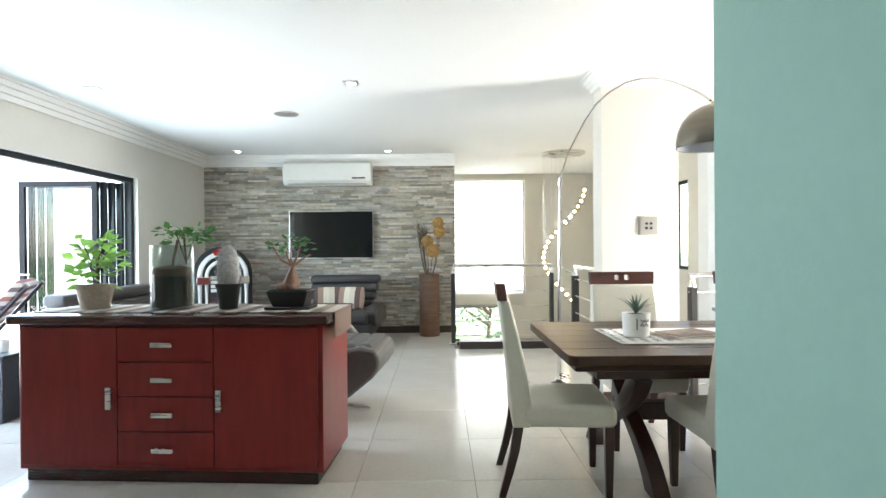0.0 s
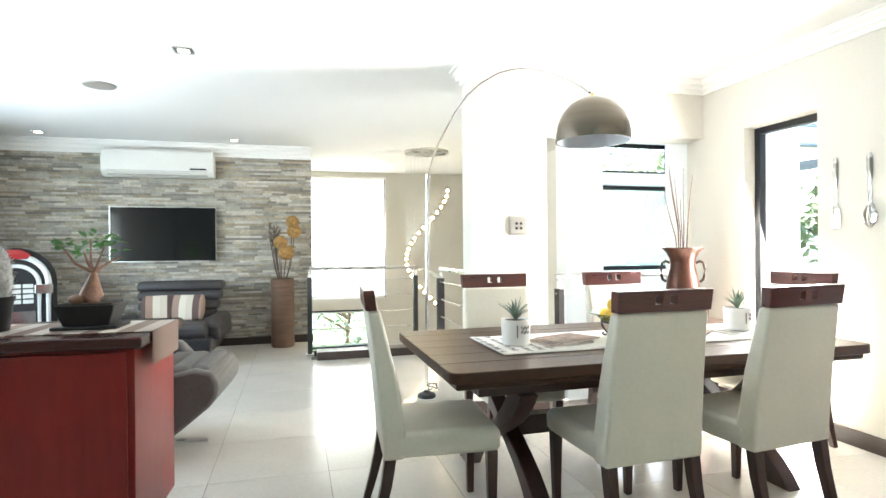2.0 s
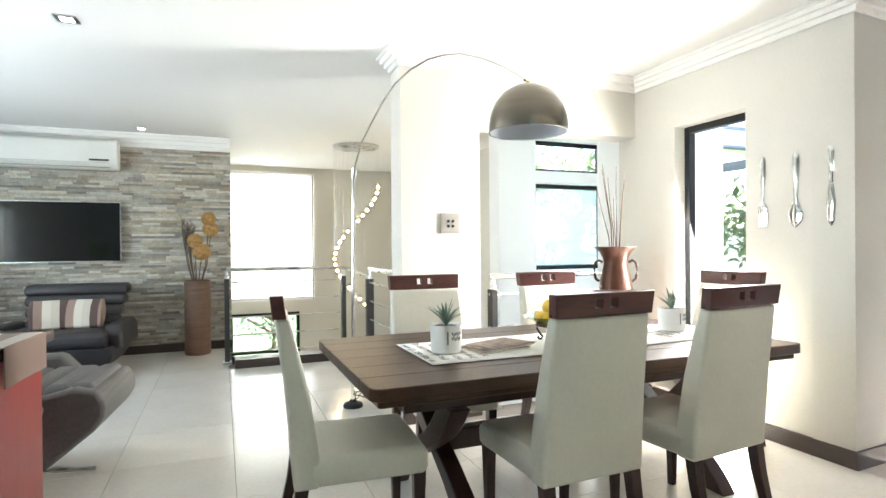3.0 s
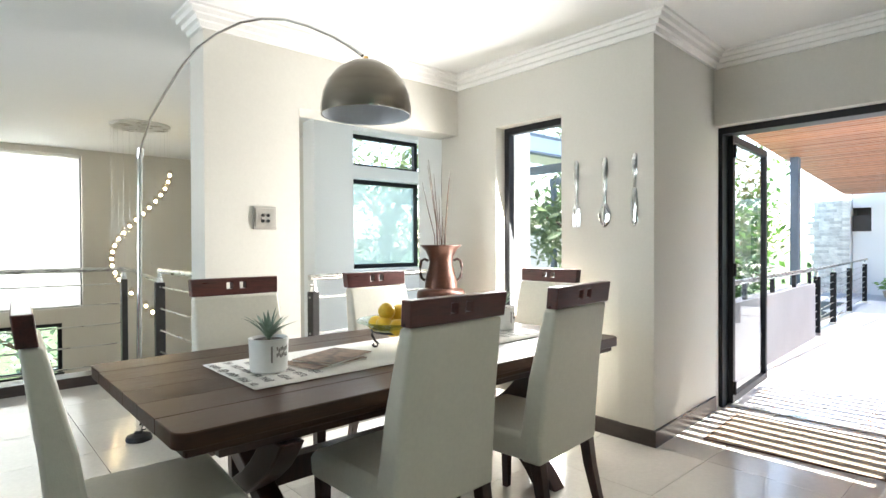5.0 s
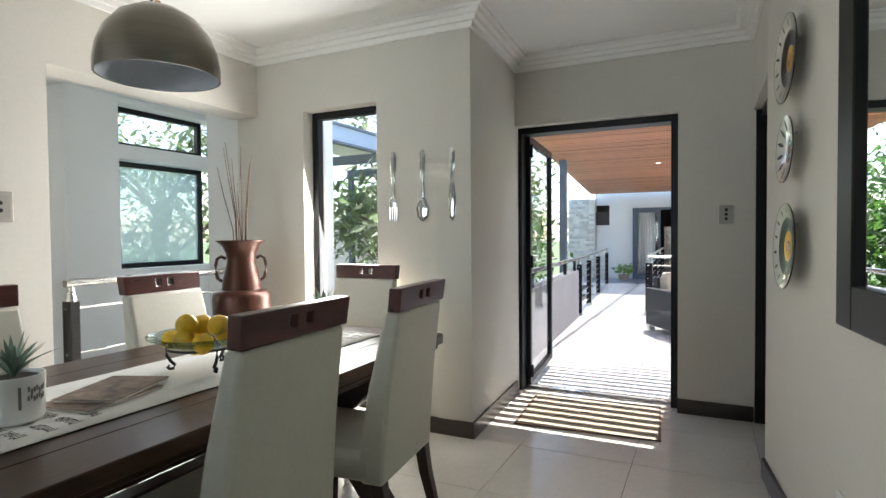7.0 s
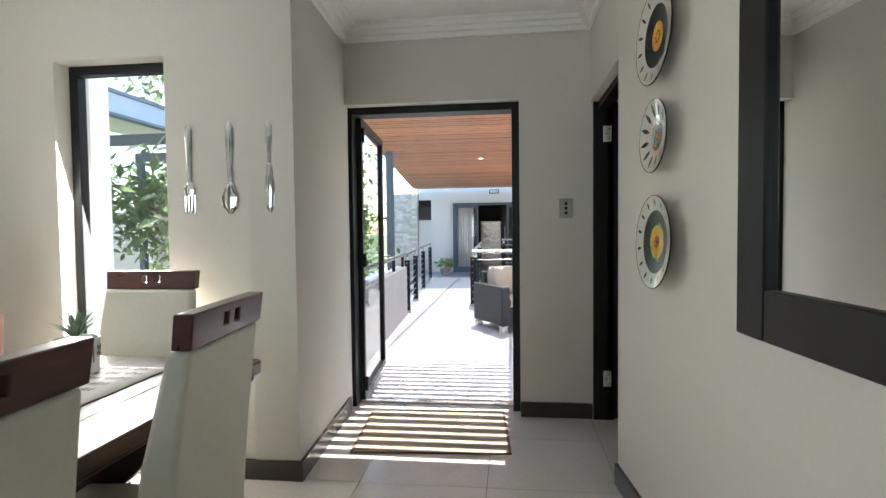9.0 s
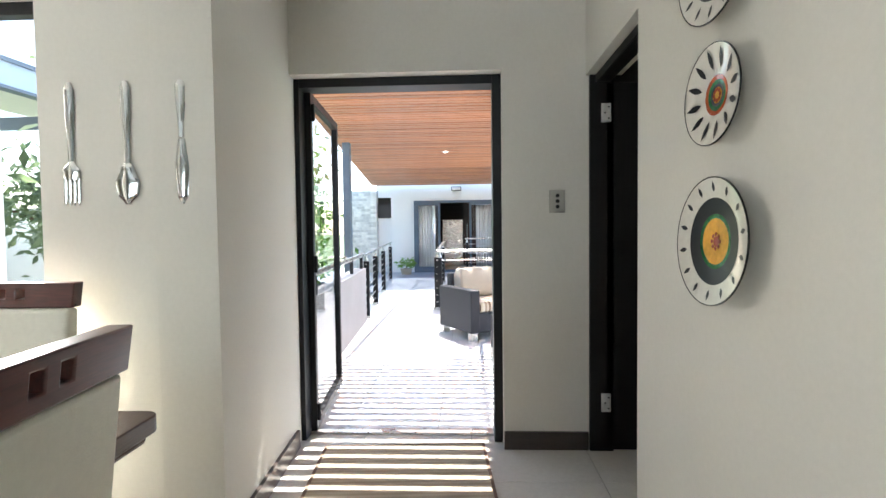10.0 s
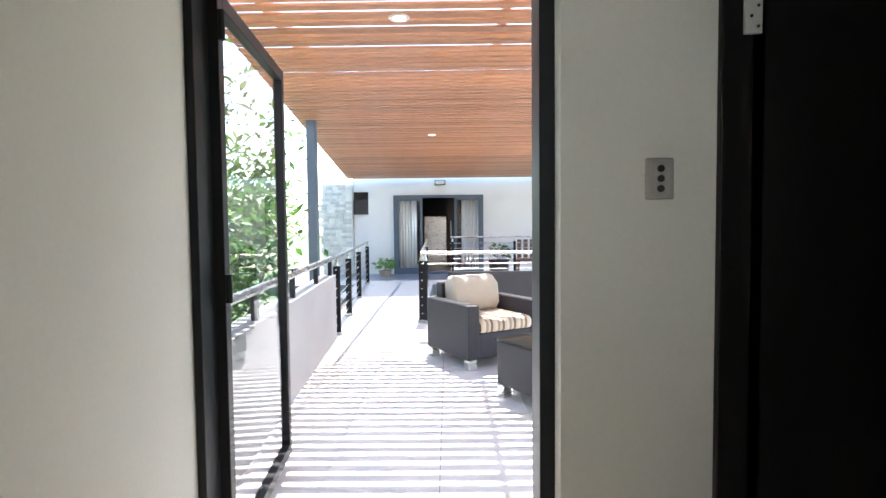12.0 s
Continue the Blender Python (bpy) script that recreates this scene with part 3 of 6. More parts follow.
def dining_chair(m):
    ch = thing("dining_chair", "cream leatherette dining chair with dark mahogany top rail", "chair", m, group="chairs round the dining table")
    seat = bmesh.new()
    loft(seat, [(-0.22, 0.22, -0.20, 0.235, 0.355), (-0.235, 0.235, -0.21, 0.25, 0.38), (-0.238, 0.238, -0.21, 0.252, 0.44), (-0.225, 0.225, -0.20, 0.235, 0.468), (-0.15, 0.15, -0.15, 0.16, 0.482)])
    part("seat", seat, M_CREAM, ch, bevel=0.016, seg=3)
    back = bmesh.new()
    loft(back, [(-0.235, 0.235, -0.262, -0.17, 0.355), (-0.236, 0.236, -0.266, -0.165, 0.46), (-0.228, 0.228, -0.288, -0.2, 0.7), (-0.218, 0.218, -0.325, -0.268, 0.985)])
    part("backrest", back, M_CREAM, ch, bevel=0.014, seg=3)
    z0, z1 = 0.987, 1.074
    cap = holed_plate([-0.222, -0.05, -0.018, 0.018, 0.05, 0.222], [z0, z0 + 0.03, z1 - 0.022, z1], -0.331, -0.282, ((1, 1), (3, 1)))
    for v in cap.verts:
        v.co.x *= 1 + 0.25 * (v.co.z - z0)
        v.co.y -= 0.12 * (v.co.z - z0)
    part("top_rail", cap, M_CAP, ch, "polished mahogany rail with two square cut-outs", bevel=0.004)
    for sx in (-1, 1):
        part("leg", leg_curve(bmesh.new(), [(sx * 0.20, 0.215, 0), (sx * 0.202, 0.215, 0.36)], [0.016, 0.024]), M_LEG, ch, bevel=0.003)
        part("leg", leg_curve(bmesh.new(), [(sx * 0.205, -0.315, 0), (sx * 0.204, -0.28, 0.12), (sx * 0.203, -0.25, 0.24), (sx * 0.202, -0.232, 0.36)], [0.017, 0.02, 0.023, 0.025]), M_LEG, ch, bevel=0.003)
    return ch


chair = dining_chair(pose(2.825, 4.355, 0, 0, 0, 1.5))
for x, y, a in ((3.508, 4.345, 5.5), (3.56, 5.22, 183), (2.68, 5.27, 179), (2.035, 4.64, -94), (4.285, 4.975, 91)):
    copy_thing(chair, pose(x, y, 0, 0, 0, a))

table = thing("dining_table", "dark oak plank dining table on crossed trestle legs", "table", pose(3.12, 4.835, 0))
W, D = 1.115, 0.585
LAY = Matrix(((1, 0, 0, 0), (0, 0, 1, 0), (0, 1, 0, 0), (0, 0, 0, 1)))


def plank_outline(y0, y1, rad, low, high):
    """Outline in plan of one plank, its outer corners rounded on the low or the high side."""
    pts = []
    for sx, y, on in ((-1, y0, low), (1, y0, low), (1, y1, high), (-1, y1, high)):
        if not on:
            pts.append((sx * W, y))
            continue
        sy = -1 if y == y0 else 1
        a0 = math.atan2(0, sx) if (sx > 0) == (sy > 0) else math.atan2(sy, 0)
        for q in range(6):
            a = a0 + (math.pi / 2) * q / 5
            pts.append((sx * (W - rad) + rad * math.cos(a), y - sy * rad + rad * math.sin(a)))
    return pts


for k in range(6):
    y0 = -D + k * 2 * D / 6
    bm = prism(bmesh.new(), plank_outline(y0 + 0.0006, y0 + 2 * D / 6 - 0.0006, 0.045, k == 0, k == 5), 0.048, pose(0, 0, 0.697) @ LAY)
    part("plank", bm, M_OAK, table, bevel=0.004 if k in (0, 5) else 0.0015)
part("edge_moulding", B((-W + 0.03, -D + 0.03, 0.664, W - 0.03, D - 0.03, 0.6965)), M_OAK, table, bevel=0.01)
part("apron", B((-0.95, -0.44, 0.60, 0.95, -0.40, 0.664), (-0.95, 0.40, 0.60, 0.95, 0.44, 0.664), (-0.95, -0.4, 0.60, -0.91, 0.4, 0.664), (0.91, -0.4, 0.60, 0.95, 0.4, 0.664)), M_LEG, table, bevel=0.004)
for sx in (-0.68, 0.68):
    for s in (-1, 1):
        bm = bmesh.new()
        n = 10
        poly = []
        for k in range(n + 1):
            u = -1 + 2 * k / n
            z = 0.6 * (k / n)
            y = s * (0.40 * u + 0.06 * math.sin(math.pi * u))
            poly.append((y, z))
        left = [(y - 0.075, z) for y, z in poly]
        right = [(y + 0.075, z) for y, z in poly]
        prism(bm, left + right[::-1], 0.085, pose(sx + (0.002 if s > 0 else -0.087), 0, 0.0) @ Matrix(((0, 1, 0, 0), (1, 0, 0, 0), (0, 0, 1, 0), (0, 0, 0, 1))))
        part("trestle_leg", bm, M_LEG, table, bevel=0.006)
part("stretcher", B((-0.62, -0.04, 0.27, 0.62, 0.04, 0.37)), M_LEG, table, bevel=0.006)

# ---- things on the table ----
TOP = 0.747
runner = thing("table_runner", "white linen table runner with black script print", "table runner", pose(3.195, 4.795, TOP))
bm = bmesh.new()
nx = 60
rows_ = [[bm.verts.new((-0.852 + 1.704 * i / nx, y, 0.0015 + 0.0015 * noise.noise((i * 0.3, y * 5, 0)))) for i in range(nx + 1)] for y in (-0.26, -0.13, 0, 0.13, 0.26)]
for a, b in zip(rows_, rows_[1:]):
    for i in range(nx):
        bm.faces.new((a[i], a[i + 1], b[i + 1], b[i]))
cl = part("cloth", bm, M_LINEN, runner, smooth=True)
sol = cl.modifiers.new("thickness", "SOLIDIFY")
sol.thickness, sol.offset = 0.002, 1
rng = random.Random(4)
bm = bmesh.new()
for end in (-1, 1):
    for line in range(5):
        x = end * (0.825 - 0.065 * line)
        y = -0.22 + 0.05 * rng.random()
        while y < 0.2:
            w = 0.03 + 0.04 * rng.random()
            for q in range(int(w / 0.009)):
                hgt = 0.013 + 0.012 * rng.random()
                box(bm, x - hgt, y + q * 0.013, 0.0052, x + hgt * 0.6, y + q * 0.013 + 0.0042, 0.0056)
                zb = x + rng.choice((-0.7, 0.0, 0.45)) * hgt
                box(bm, zb - 0.0022, y + q * 0.013 + 0.0042, 0.0052, zb + 0.0022, y + q * 0.013 + 0.0105, 0.0056)
            y += w * 1.35 + 0.02
part("printed_script", bm, M_INK, runner, "rows of dark script-like bars")
tagged(runner.children[-1], kind="stuff")


def blade_plant(parent, n, spread, height, mat, c, seed, width=0.008, droop=0.5):
    """Narrow pointed leaves that arch out of one crown, each its own mesh."""
    r = random.Random(seed)
    for k in range(n):
        a = 2 * math.pi * (k * 0.382 + 0.05 * r.random())
        s = spread * (0.25 + 0.75 * r.random())
        h = height * (0.65 + 0.35 * r.random())
        bm_ = bmesh.new()
        prev = None
        for j in range(7):
            t = j / 6
            rad = s * t ** 1.3
            z = h * (t - droop * (s / spread) * t * t * 0.8)
            w = width * (1 - t) ** 0.6 * (0.6 + 0.8 * min(1, 3 * t))
            p = Vector((c[0] + rad * math.cos(a), c[1] + rad * math.sin(a), c[2] + z))
            side = Vector((-math.sin(a), math.cos(a), 0)) * max(w, 0.0006)
            cur = (bm_.verts.new(p - side), bm_.verts.new(p + Vector((0, 0, -w * 0.5))), bm_.verts.new(p + side))
            if prev:
                bm_.faces.new((prev[0], prev[1], cur[1], cur[0]))
                bm_.faces.new((prev[1], prev[2], cur[2], cur[1]))
            prev = cur
        part("leaf", bm_, mat, parent, smooth=True)


def table_pot(m, seed):
    t = thing("potted_air_plant", "spiky grey-green plant in a printed white ceramic pot", "plant", m, group="potted plants on the table")
    part("pot", lathe(bmesh.new(), [(0.0, 0), (0.066, 0), (0.071, 0.006), (0.076, 0.13), (0.071, 0.13), (0.068, 0.115), (0, 0.115)], 32), M_WHITECERAMIC, t, smooth=True)
    part("soil", lathe(bmesh.new(), [(0, 0.116), (0.068, 0.116), (0.06, 0.121), (0, 0.123)], 20), M_SOIL, t)
    ink = bmesh.new()
    for k in range(14):
        a = radians(-70 + (k % 7) * 6)
        z = 0.07 + 0.022 * (k // 7) + 0.004 * math.sin(k * 2.1)
        rr_ = 0.0745 + 0.0015 * (k // 7)
        box(ink, -0.0025, -0.0006, -0.007, 0.0025, 0.0006, 0.007, Matrix.Translation((rr_ * math.cos(a), rr_ * math.sin(a), z)) @ Matrix.Rotation(a + math.pi / 2, 4, "Z"))
    for z in (0.05, 0.062, 0.075, 0.088, 0.098):
        a = radians(-86)
        box(ink, -0.0035, -0.0006, -0.007, 0.0035, 0.0006, 0.007, Matrix.Translation((0.0752 * math.cos(a), 0.0752 * math.sin(a), z)) @ Matrix.Rotation(a + math.pi / 2, 4, "Z"))
    part("print", ink, M_GREYINK, t, "small dark printed motif")
    blade_plant(t, 22, 0.12, 0.15, M_LEAFGREY, (0, 0, 0.118), seed)
    return t


table_pot(pose(2.50, 4.77, TOP + 0.005, 0, 0, -20), 3)
table_pot(pose(3.94, 4.83, TOP + 0.005, 0, 0, -10), 8)

M_MAG = material("magazine_cover", (0.36, 0.25, 0.18), 0.5, scale=11, fine=30, colour2=(0.07, 0.055, 0.05), spec=0.25)
M_PAPER = material("paper", (0.72, 0.70, 0.64), 0.8, vary=0.05)


def magazine(m):
    g = thing("magazine", "glossy magazine with a brown picture cover lying flat", "magazine", m, group="magazines on the table")
    part("paper_block", B((-0.14, -0.10, 0, 0.14, 0.10, 0.008)), M_PAPER, g)
    part("cover", B((-0.143, -0.103, 0.008, 0.143, 0.103, 0.0095)), M_MAG, g)
    return g


mg = magazine(pose(2.74, 4.75, TOP + 0.005, 0, 0, 10))
copy_thing(mg, pose(2.79, 4.77, TOP + 0.0148, 0, 0, 22))
copy_thing(mg, pose(3.58, 4.80, TOP + 0.005, 0, 0, 40))

bowl = thing("fruit_bowl", "clear glass fruit bowl on a black iron stand", "bowl", pose(3.15, 4.78, TOP + 0.005))
gb = part("glass_dish", lathe(bmesh.new(), [(0, 0.07), (0.06, 0.072), (0.12, 0.09), (0.165, 0.122), (0.196, 0.130), (0.198, 0.138), (0.162, 0.132), (0.118, 0.096), (0.06, 0.078), (0, 0.076)], 36), glass("bowl_glass", (0.86, 0.96, 0.92), 0.03, 0.78), bowl, smooth=True)
gb.visible_shadow = False
part("stand_ring", tube(bmesh.new(), [(0.128 * math.cos(a), 0.128 * math.sin(a), 0.088) for a in [2 * math.pi * k / 28 for k in range(29)]], 0.005), M_BLACK, bowl)
for k in range(3):
    a = 2 * math.pi * k / 3 - 1.9
    part("foot", tube(bmesh.new(), [(r_ * math.cos(a), r_ * math.sin(a), z) for r_, z in ((0.128, 0.09), (0.13, 0.06), (0.115, 0.035), (0.10, 0.02), (0.105, 0.007), (0.12, 0.006), (0.128, 0.014), (0.12, 0.02))], 0.006), M_BLACK, bowl, smooth=True)
rng = random.Random(9)
spots = [(0.085 * math.cos(a), 0.085 * math.sin(a), 0.125) for a in [k * math.pi / 3 for k in range(6)]] + [(0, 0, 0.115), (0.045, 0.03, 0.178), (-0.045, 0.03, 0.178), (0.0, -0.045, 0.180)]
for k, (x, y, z) in enumerate(spots):
    f = thing("lemon", "ripe yellow lemon in the fruit bowl", "fruit", pose(3.15 + x, 4.78 + y, TOP + 0.005 + z - 0.036, rng.random() * 60, rng.random() * 60, rng.random() * 360), group="lemons in the bowl")
    bm = bmesh.new()
    lathe(bm, [(0, -0.044), (0.009, -0.041), (0.025, -0.032), (0.038, -0.015), (0.041, 0.0), (0.038, 0.015), (0.026, 0.031), (0.010, 0.041), (0, 0.045)], 18)
    bmesh.ops.translate(bm, verts=bm.verts, vec=(0, 0, 0.036))
    part("skin", bm, M_LEMON, f, smooth=True)

# copper urn with tall twigs beside the opening
urn = thing("copper_vase", "tall aged copper urn with two handles and dry twigs", "vase", pose(4.365, 5.83, 0))
part("body", lathe(bmesh.new(), [(0, 0), (0.12, 0), (0.13, 0.02), (0.118, 0.05), (0.15, 0.3), (0.176, 0.6), (0.186, 0.78), (0.187, 0.86), (0.180, 0.885), (0.165, 0.90), (0.128, 0.908), (0, 0.91)], 44), M_COPPER, urn, smooth=True)
part("neck", lathe(bmesh.new(), [(0.126, 0.909), (0.124, 0.925), (0.120, 0.97), (0.106, 1.03), (0.092, 1.085), (0.089, 1.11), (0.097, 1.15), (0.12, 1.195), (0.150, 1.225), (0.154, 1.231), (0.149, 1.234), (0.12, 1.205), (0.09, 1.15), (0.082, 1.11), (0.09, 1.0), (0.0, 0.95)], 44, cap=False), M_COPPER, urn, smooth=True)
part("rim_bead", tube(bmesh.new(), [(0.153 * math.cos(a), 0.153 * math.sin(a), 1.231) for a in [2 * math.pi * k / 40 for k in range(41)]], 0.006, 6), M_COPPER, urn, smooth=True)
for s in (-1, 1):
    part("handle", tube(bmesh.new(), [(s * x * 0.78, s * x * -0.62, z) for x, z in ((0.095, 1.115), (0.125, 1.13), (0.150, 1.115), (0.160, 1.07), (0.157, 1.02), (0.148, 0.985), (0.122, 0.965))], 0.011, 10), M_LEG, urn, "dark iron ear-shaped handle", smooth=True)
rng = random.Random(2)
for k in range(9):
    a, l = rng.random() * 6.28, 0.55 + 0.35 * rng.random()
    dx, dy = 0.12 * math.cos(a) * rng.random(), 0.12 * math.sin(a) * rng.random()
    part("twig", tube(bmesh.new(), [(dx * 0.3, dy * 0.3, 0.9), (dx * 0.6 + 0.01, dy * 0.6, 0.9 + 0.45 * l + 0.1), (dx * 1.1, dy * 1.1, 1.05 + 0.7 * l), (dx * 1.5, dy * 1.5, 1.2 + 0.75 * l)], [0.005, 0.004, 0.003, 0.0015], 6), M_BARK, urn)

# arc lamp
lamp = thing("arc_floor_lamp", "chrome arc floor lamp with a brushed steel dome shade", "floor lamp", pose(2.465, 6.62, 0))
part("base", lathe(bmesh.new(), [(0, 0), (0.075, 0), (0.078, 0.01), (0.07, 0.03), (0.03, 0.045), (0.02, 0.06), (0, 0.06)], 36), M_BLACK, lamp, smooth=True)
part("pole", cyl(bmesh.new(), (0, 0, 0.05), (0.01, -0.05, 1.84), 0.016, 0.014), M_CHROME, lamp, smooth=True)
part("joint", cyl(bmesh.new(), (0.01, -0.048, 1.80), (0.013, -0.065, 1.86), 0.021), M_CHROME, lamp, smooth=True)
arc = [(0.03, 1.85), (0.10, 2.02), (0.185, 2.125), (0.27, 2.22), (0.362, 2.30), (0.46, 2.335), (0.565, 2.34), (0.65, 2.315), (0.733, 2.27), (0.82, 2.195), (0.908, 2.10), (0.96, 2.03), (0.985, 1.99)]
part("arc", tube(bmesh.new(), [(0.405 * s, -2.005 * s, z + 0.045 * min(1, s * 4)) for s, z in arc], 0.0075, 10), M_CHROME, lamp, smooth=True)
part("cable", tube(bmesh.new(), [(0.05 + 0.05 * math.cos(k), -0.02 + 0.07 * math.sin(k * 1.3), 0.06 + 0.05 * abs(math.sin(k * 0.9))) for k in range(10)], 0.004, 6), M_BLACK, lamp, smooth=True)
sc = (0.40, -2.0)
M_SHADE = material("brushed_steel_shade", (0.23, 0.205, 0.165), 0.2, metal=1, vary=0.06, scale=2, fine=40, stretch=(1, 1, 30))
shade = part("shade", lathe(bmesh.new(), [(0.0, 2.010), (0.03, 2.008), (0.07, 1.995), (0.12, 1.965), (0.158, 1.917), (0.178, 1.865), (0.186, 1.815), (0.186, 1.780), (0.182, 1.780), (0.181, 1.815), (0.173, 1.865), (0.153, 1.913), (0.115, 1.960), (0.0, 2.002)], 48, (*sc, 0)), M_SHADE, lamp, "brushed steel dome shade", smooth=True)
part("liner", lathe(bmesh.new(), [(0.1795, 1.781), (0.178, 1.815), (0.170, 1.863), (0.150, 1.911), (0.112, 1.957), (0.0, 1.998)], 48, (*sc, 0), cap=False), material("pale_grey_lamp_lining", (0.55, 0.58, 0.62), 0.6, vary=0.03), shade, "matt pale grey lining", smooth=True)
part("finial", cyl(bmesh.new(), (*sc, 2.000), (*sc, 2.025), 0.014, 0.009), material("brass", (0.6, 0.38, 0.12), 0.3, metal=1), shade, smooth=True)
part("bulb", ball(bmesh.new(), (*sc, 1.885), 0.04), M_WHITECERAMIC, shade, smooth=True)

# ---- on the walls of the dining end ----


def wall_plate(name, label, m, w, h, dots):
    p = thing(name, label, "switch", m)
    part("cover", B((-w / 2, -0.012, -h / 2, w / 2, 0, h / 2)), M_SOCKET, p, bevel=0.004)
    part("rim", B((-w / 2 + 0.012, -0.016, -h / 2 + 0.012, w / 2 - 0.012, -0.012, h / 2 - 0.012)), M_SOCKET, p, bevel=0.002)
    for x, z in dots:
        part("button", cyl(bmesh.new(), (x, -0.022, z), (x, -0.015, z), 0.0105, seg=14), M_BLACK, p)


wall_plate("light_switch", "square metal switch plate with four black buttons", pose(3.055, YC, 1.415), 0.155, 0.145, [(x, z) for x in (-0.018, 0.018) for z in (-0.02, 0.016)])
wall_plate("light_switch", "upright metal switch plate with three black buttons", pose(XB, 2.902, 1.382, 0, 0, -90), 0.085, 0.125, [(0, z) for z in (-0.03, 0.0, 0.03)])
plug = thing("plug_socket", "white plug socket with a plug near the floor", "socket", MWALL @ pose(-1.16, 0, 0.37))
part("cover", B((-0.06, 0, -0.06, 0.06, 0.01, 0.06)), M_WHITEPLASTIC, plug, bevel=0.004)
part("plug_top", lathe(bmesh.new(), [(0, 0.01), (0.024, 0.01), (0.022, 0.04), (0, 0.045)], 16), M_WHITEPLASTIC, plug)
plug.children[-1].rotation_euler = (radians(-90), 0, 0)

M_DECO = material("polished_pewter", (0.62, 0.63, 0.62), 0.08, metal=1, vary=0.04, scale=5)


def outline_piece(poly_r, z0, n=26):
    """A long flat polished shape: half-width by height, swollen in the middle."""
    bm_ = bmesh.new()
    rings = []
    for k in range(n + 1):
        u = k / n
        w = poly_r(u)
        z = z0 + u
        rings.append([bm_.verts.new((a * w, -d * (0.35 + 0.65 * min(1, w / 0.02)), z)) for a, d in ((-1, 0.004), (-0.7, 0.009), (0, 0.011), (0.7, 0.009), (1, 0.004), (0, 0.001))])
    for a, b in zip(rings, rings[1:]):
        for j in range(6):
            bm_.faces.new((a[j], a[(j + 1) % 6], b[(j + 1) % 6], b[j]))
    bm_.faces.new(rings[0])
    bm_.faces.new(rings[-1])
    bmesh.ops.recalc_face_normals(bm_, faces=bm_.faces)
    return bm_


def smooth_steps(table_):
    def f(u):
        for (u0, w0), (u1, w1) in zip(table_, table_[1:]):
            if u <= u1:
                t = (u - u0) / (u1 - u0)
                t = t * t * (3 - 2 * t)
                return w0 + (w1 - w0) * t
        return table_[-1][1]
    return f


def cutlery(name, label, y, pieces):
    c = thing(name, label, "wall decoration", pose(XA, y, 1.348, 0, 0, -90), group="giant cutlery on the wall")
    for nm, f, sc_ in pieces:
        bm_ = outline_piece(f, 0)
        for v in bm_.verts:
            v.co.z = sc_[0] + v.co.z * (sc_[1] - sc_[0])
            v.co.x += sc_[2] if len(sc_) > 2 else 0
            v.co.y -= 0.004
        part(nm, bm_, M_DECO, c, smooth=True)


HANDLE = smooth_steps([(0, 0.012), (0.2, 0.0125), (0.7, 0.0185), (0.92, 0.0195), (1, 0.010)])
cutlery("wall_spoon", "oversized polished metal spoon hung on the wall", 4.652, [("bowl", smooth_steps([(0, 0.012), (0.25, 0.041), (0.5, 0.046), (0.85, 0.026), (1, 0.008)]), (0, 0.16)), ("handle", HANDLE, (0.155, 0.455))])
cutlery("wall_knife", "oversized polished metal knife hung on the wall", 4.443, [("blade", smooth_steps([(0, 0.005), (0.12, 0.021), (0.55, 0.0265), (0.9, 0.018), (1, 0.014)]), (0, 0.24)), ("handle", HANDLE, (0.245, 0.455))])
TINE = smooth_steps([(0, 0.003), (0.2, 0.005), (1, 0.007)])
cutlery("wall_fork", "oversized polished metal fork hung on the wall", 4.868, [("head", smooth_steps([(0, 0.03), (0.4, 0.034), (1, 0.009)]), (0.095, 0.17))] + [("tine", TINE, (0, 0.10, dx)) for dx in (-0.026, -0.009, 0.009, 0.026)] + [("handle", HANDLE, (0.165, 0.455))])

M_PLWHITE = material("glazed_white", (0.72, 0.69, 0.62), 0.12, vary=0.04, coat=0.6)
M_PLBLACK = material("glazed_black", (0.012, 0.012, 0.014), 0.3, spec=0.35)
M_PLGREEN = material("glazed_green", (0.04, 0.17, 0.06), 0.25, vary=0.3, scale=12, coat=0.1)
M_PLYELLOW = material("glazed_yellow", (0.72, 0.36, 0.03), 0.25, vary=0.12, scale=14, coat=0.1)
M_PLRED = material("glazed_red", (0.42, 0.09, 0.03), 0.14, vary=0.15, coat=0.6)


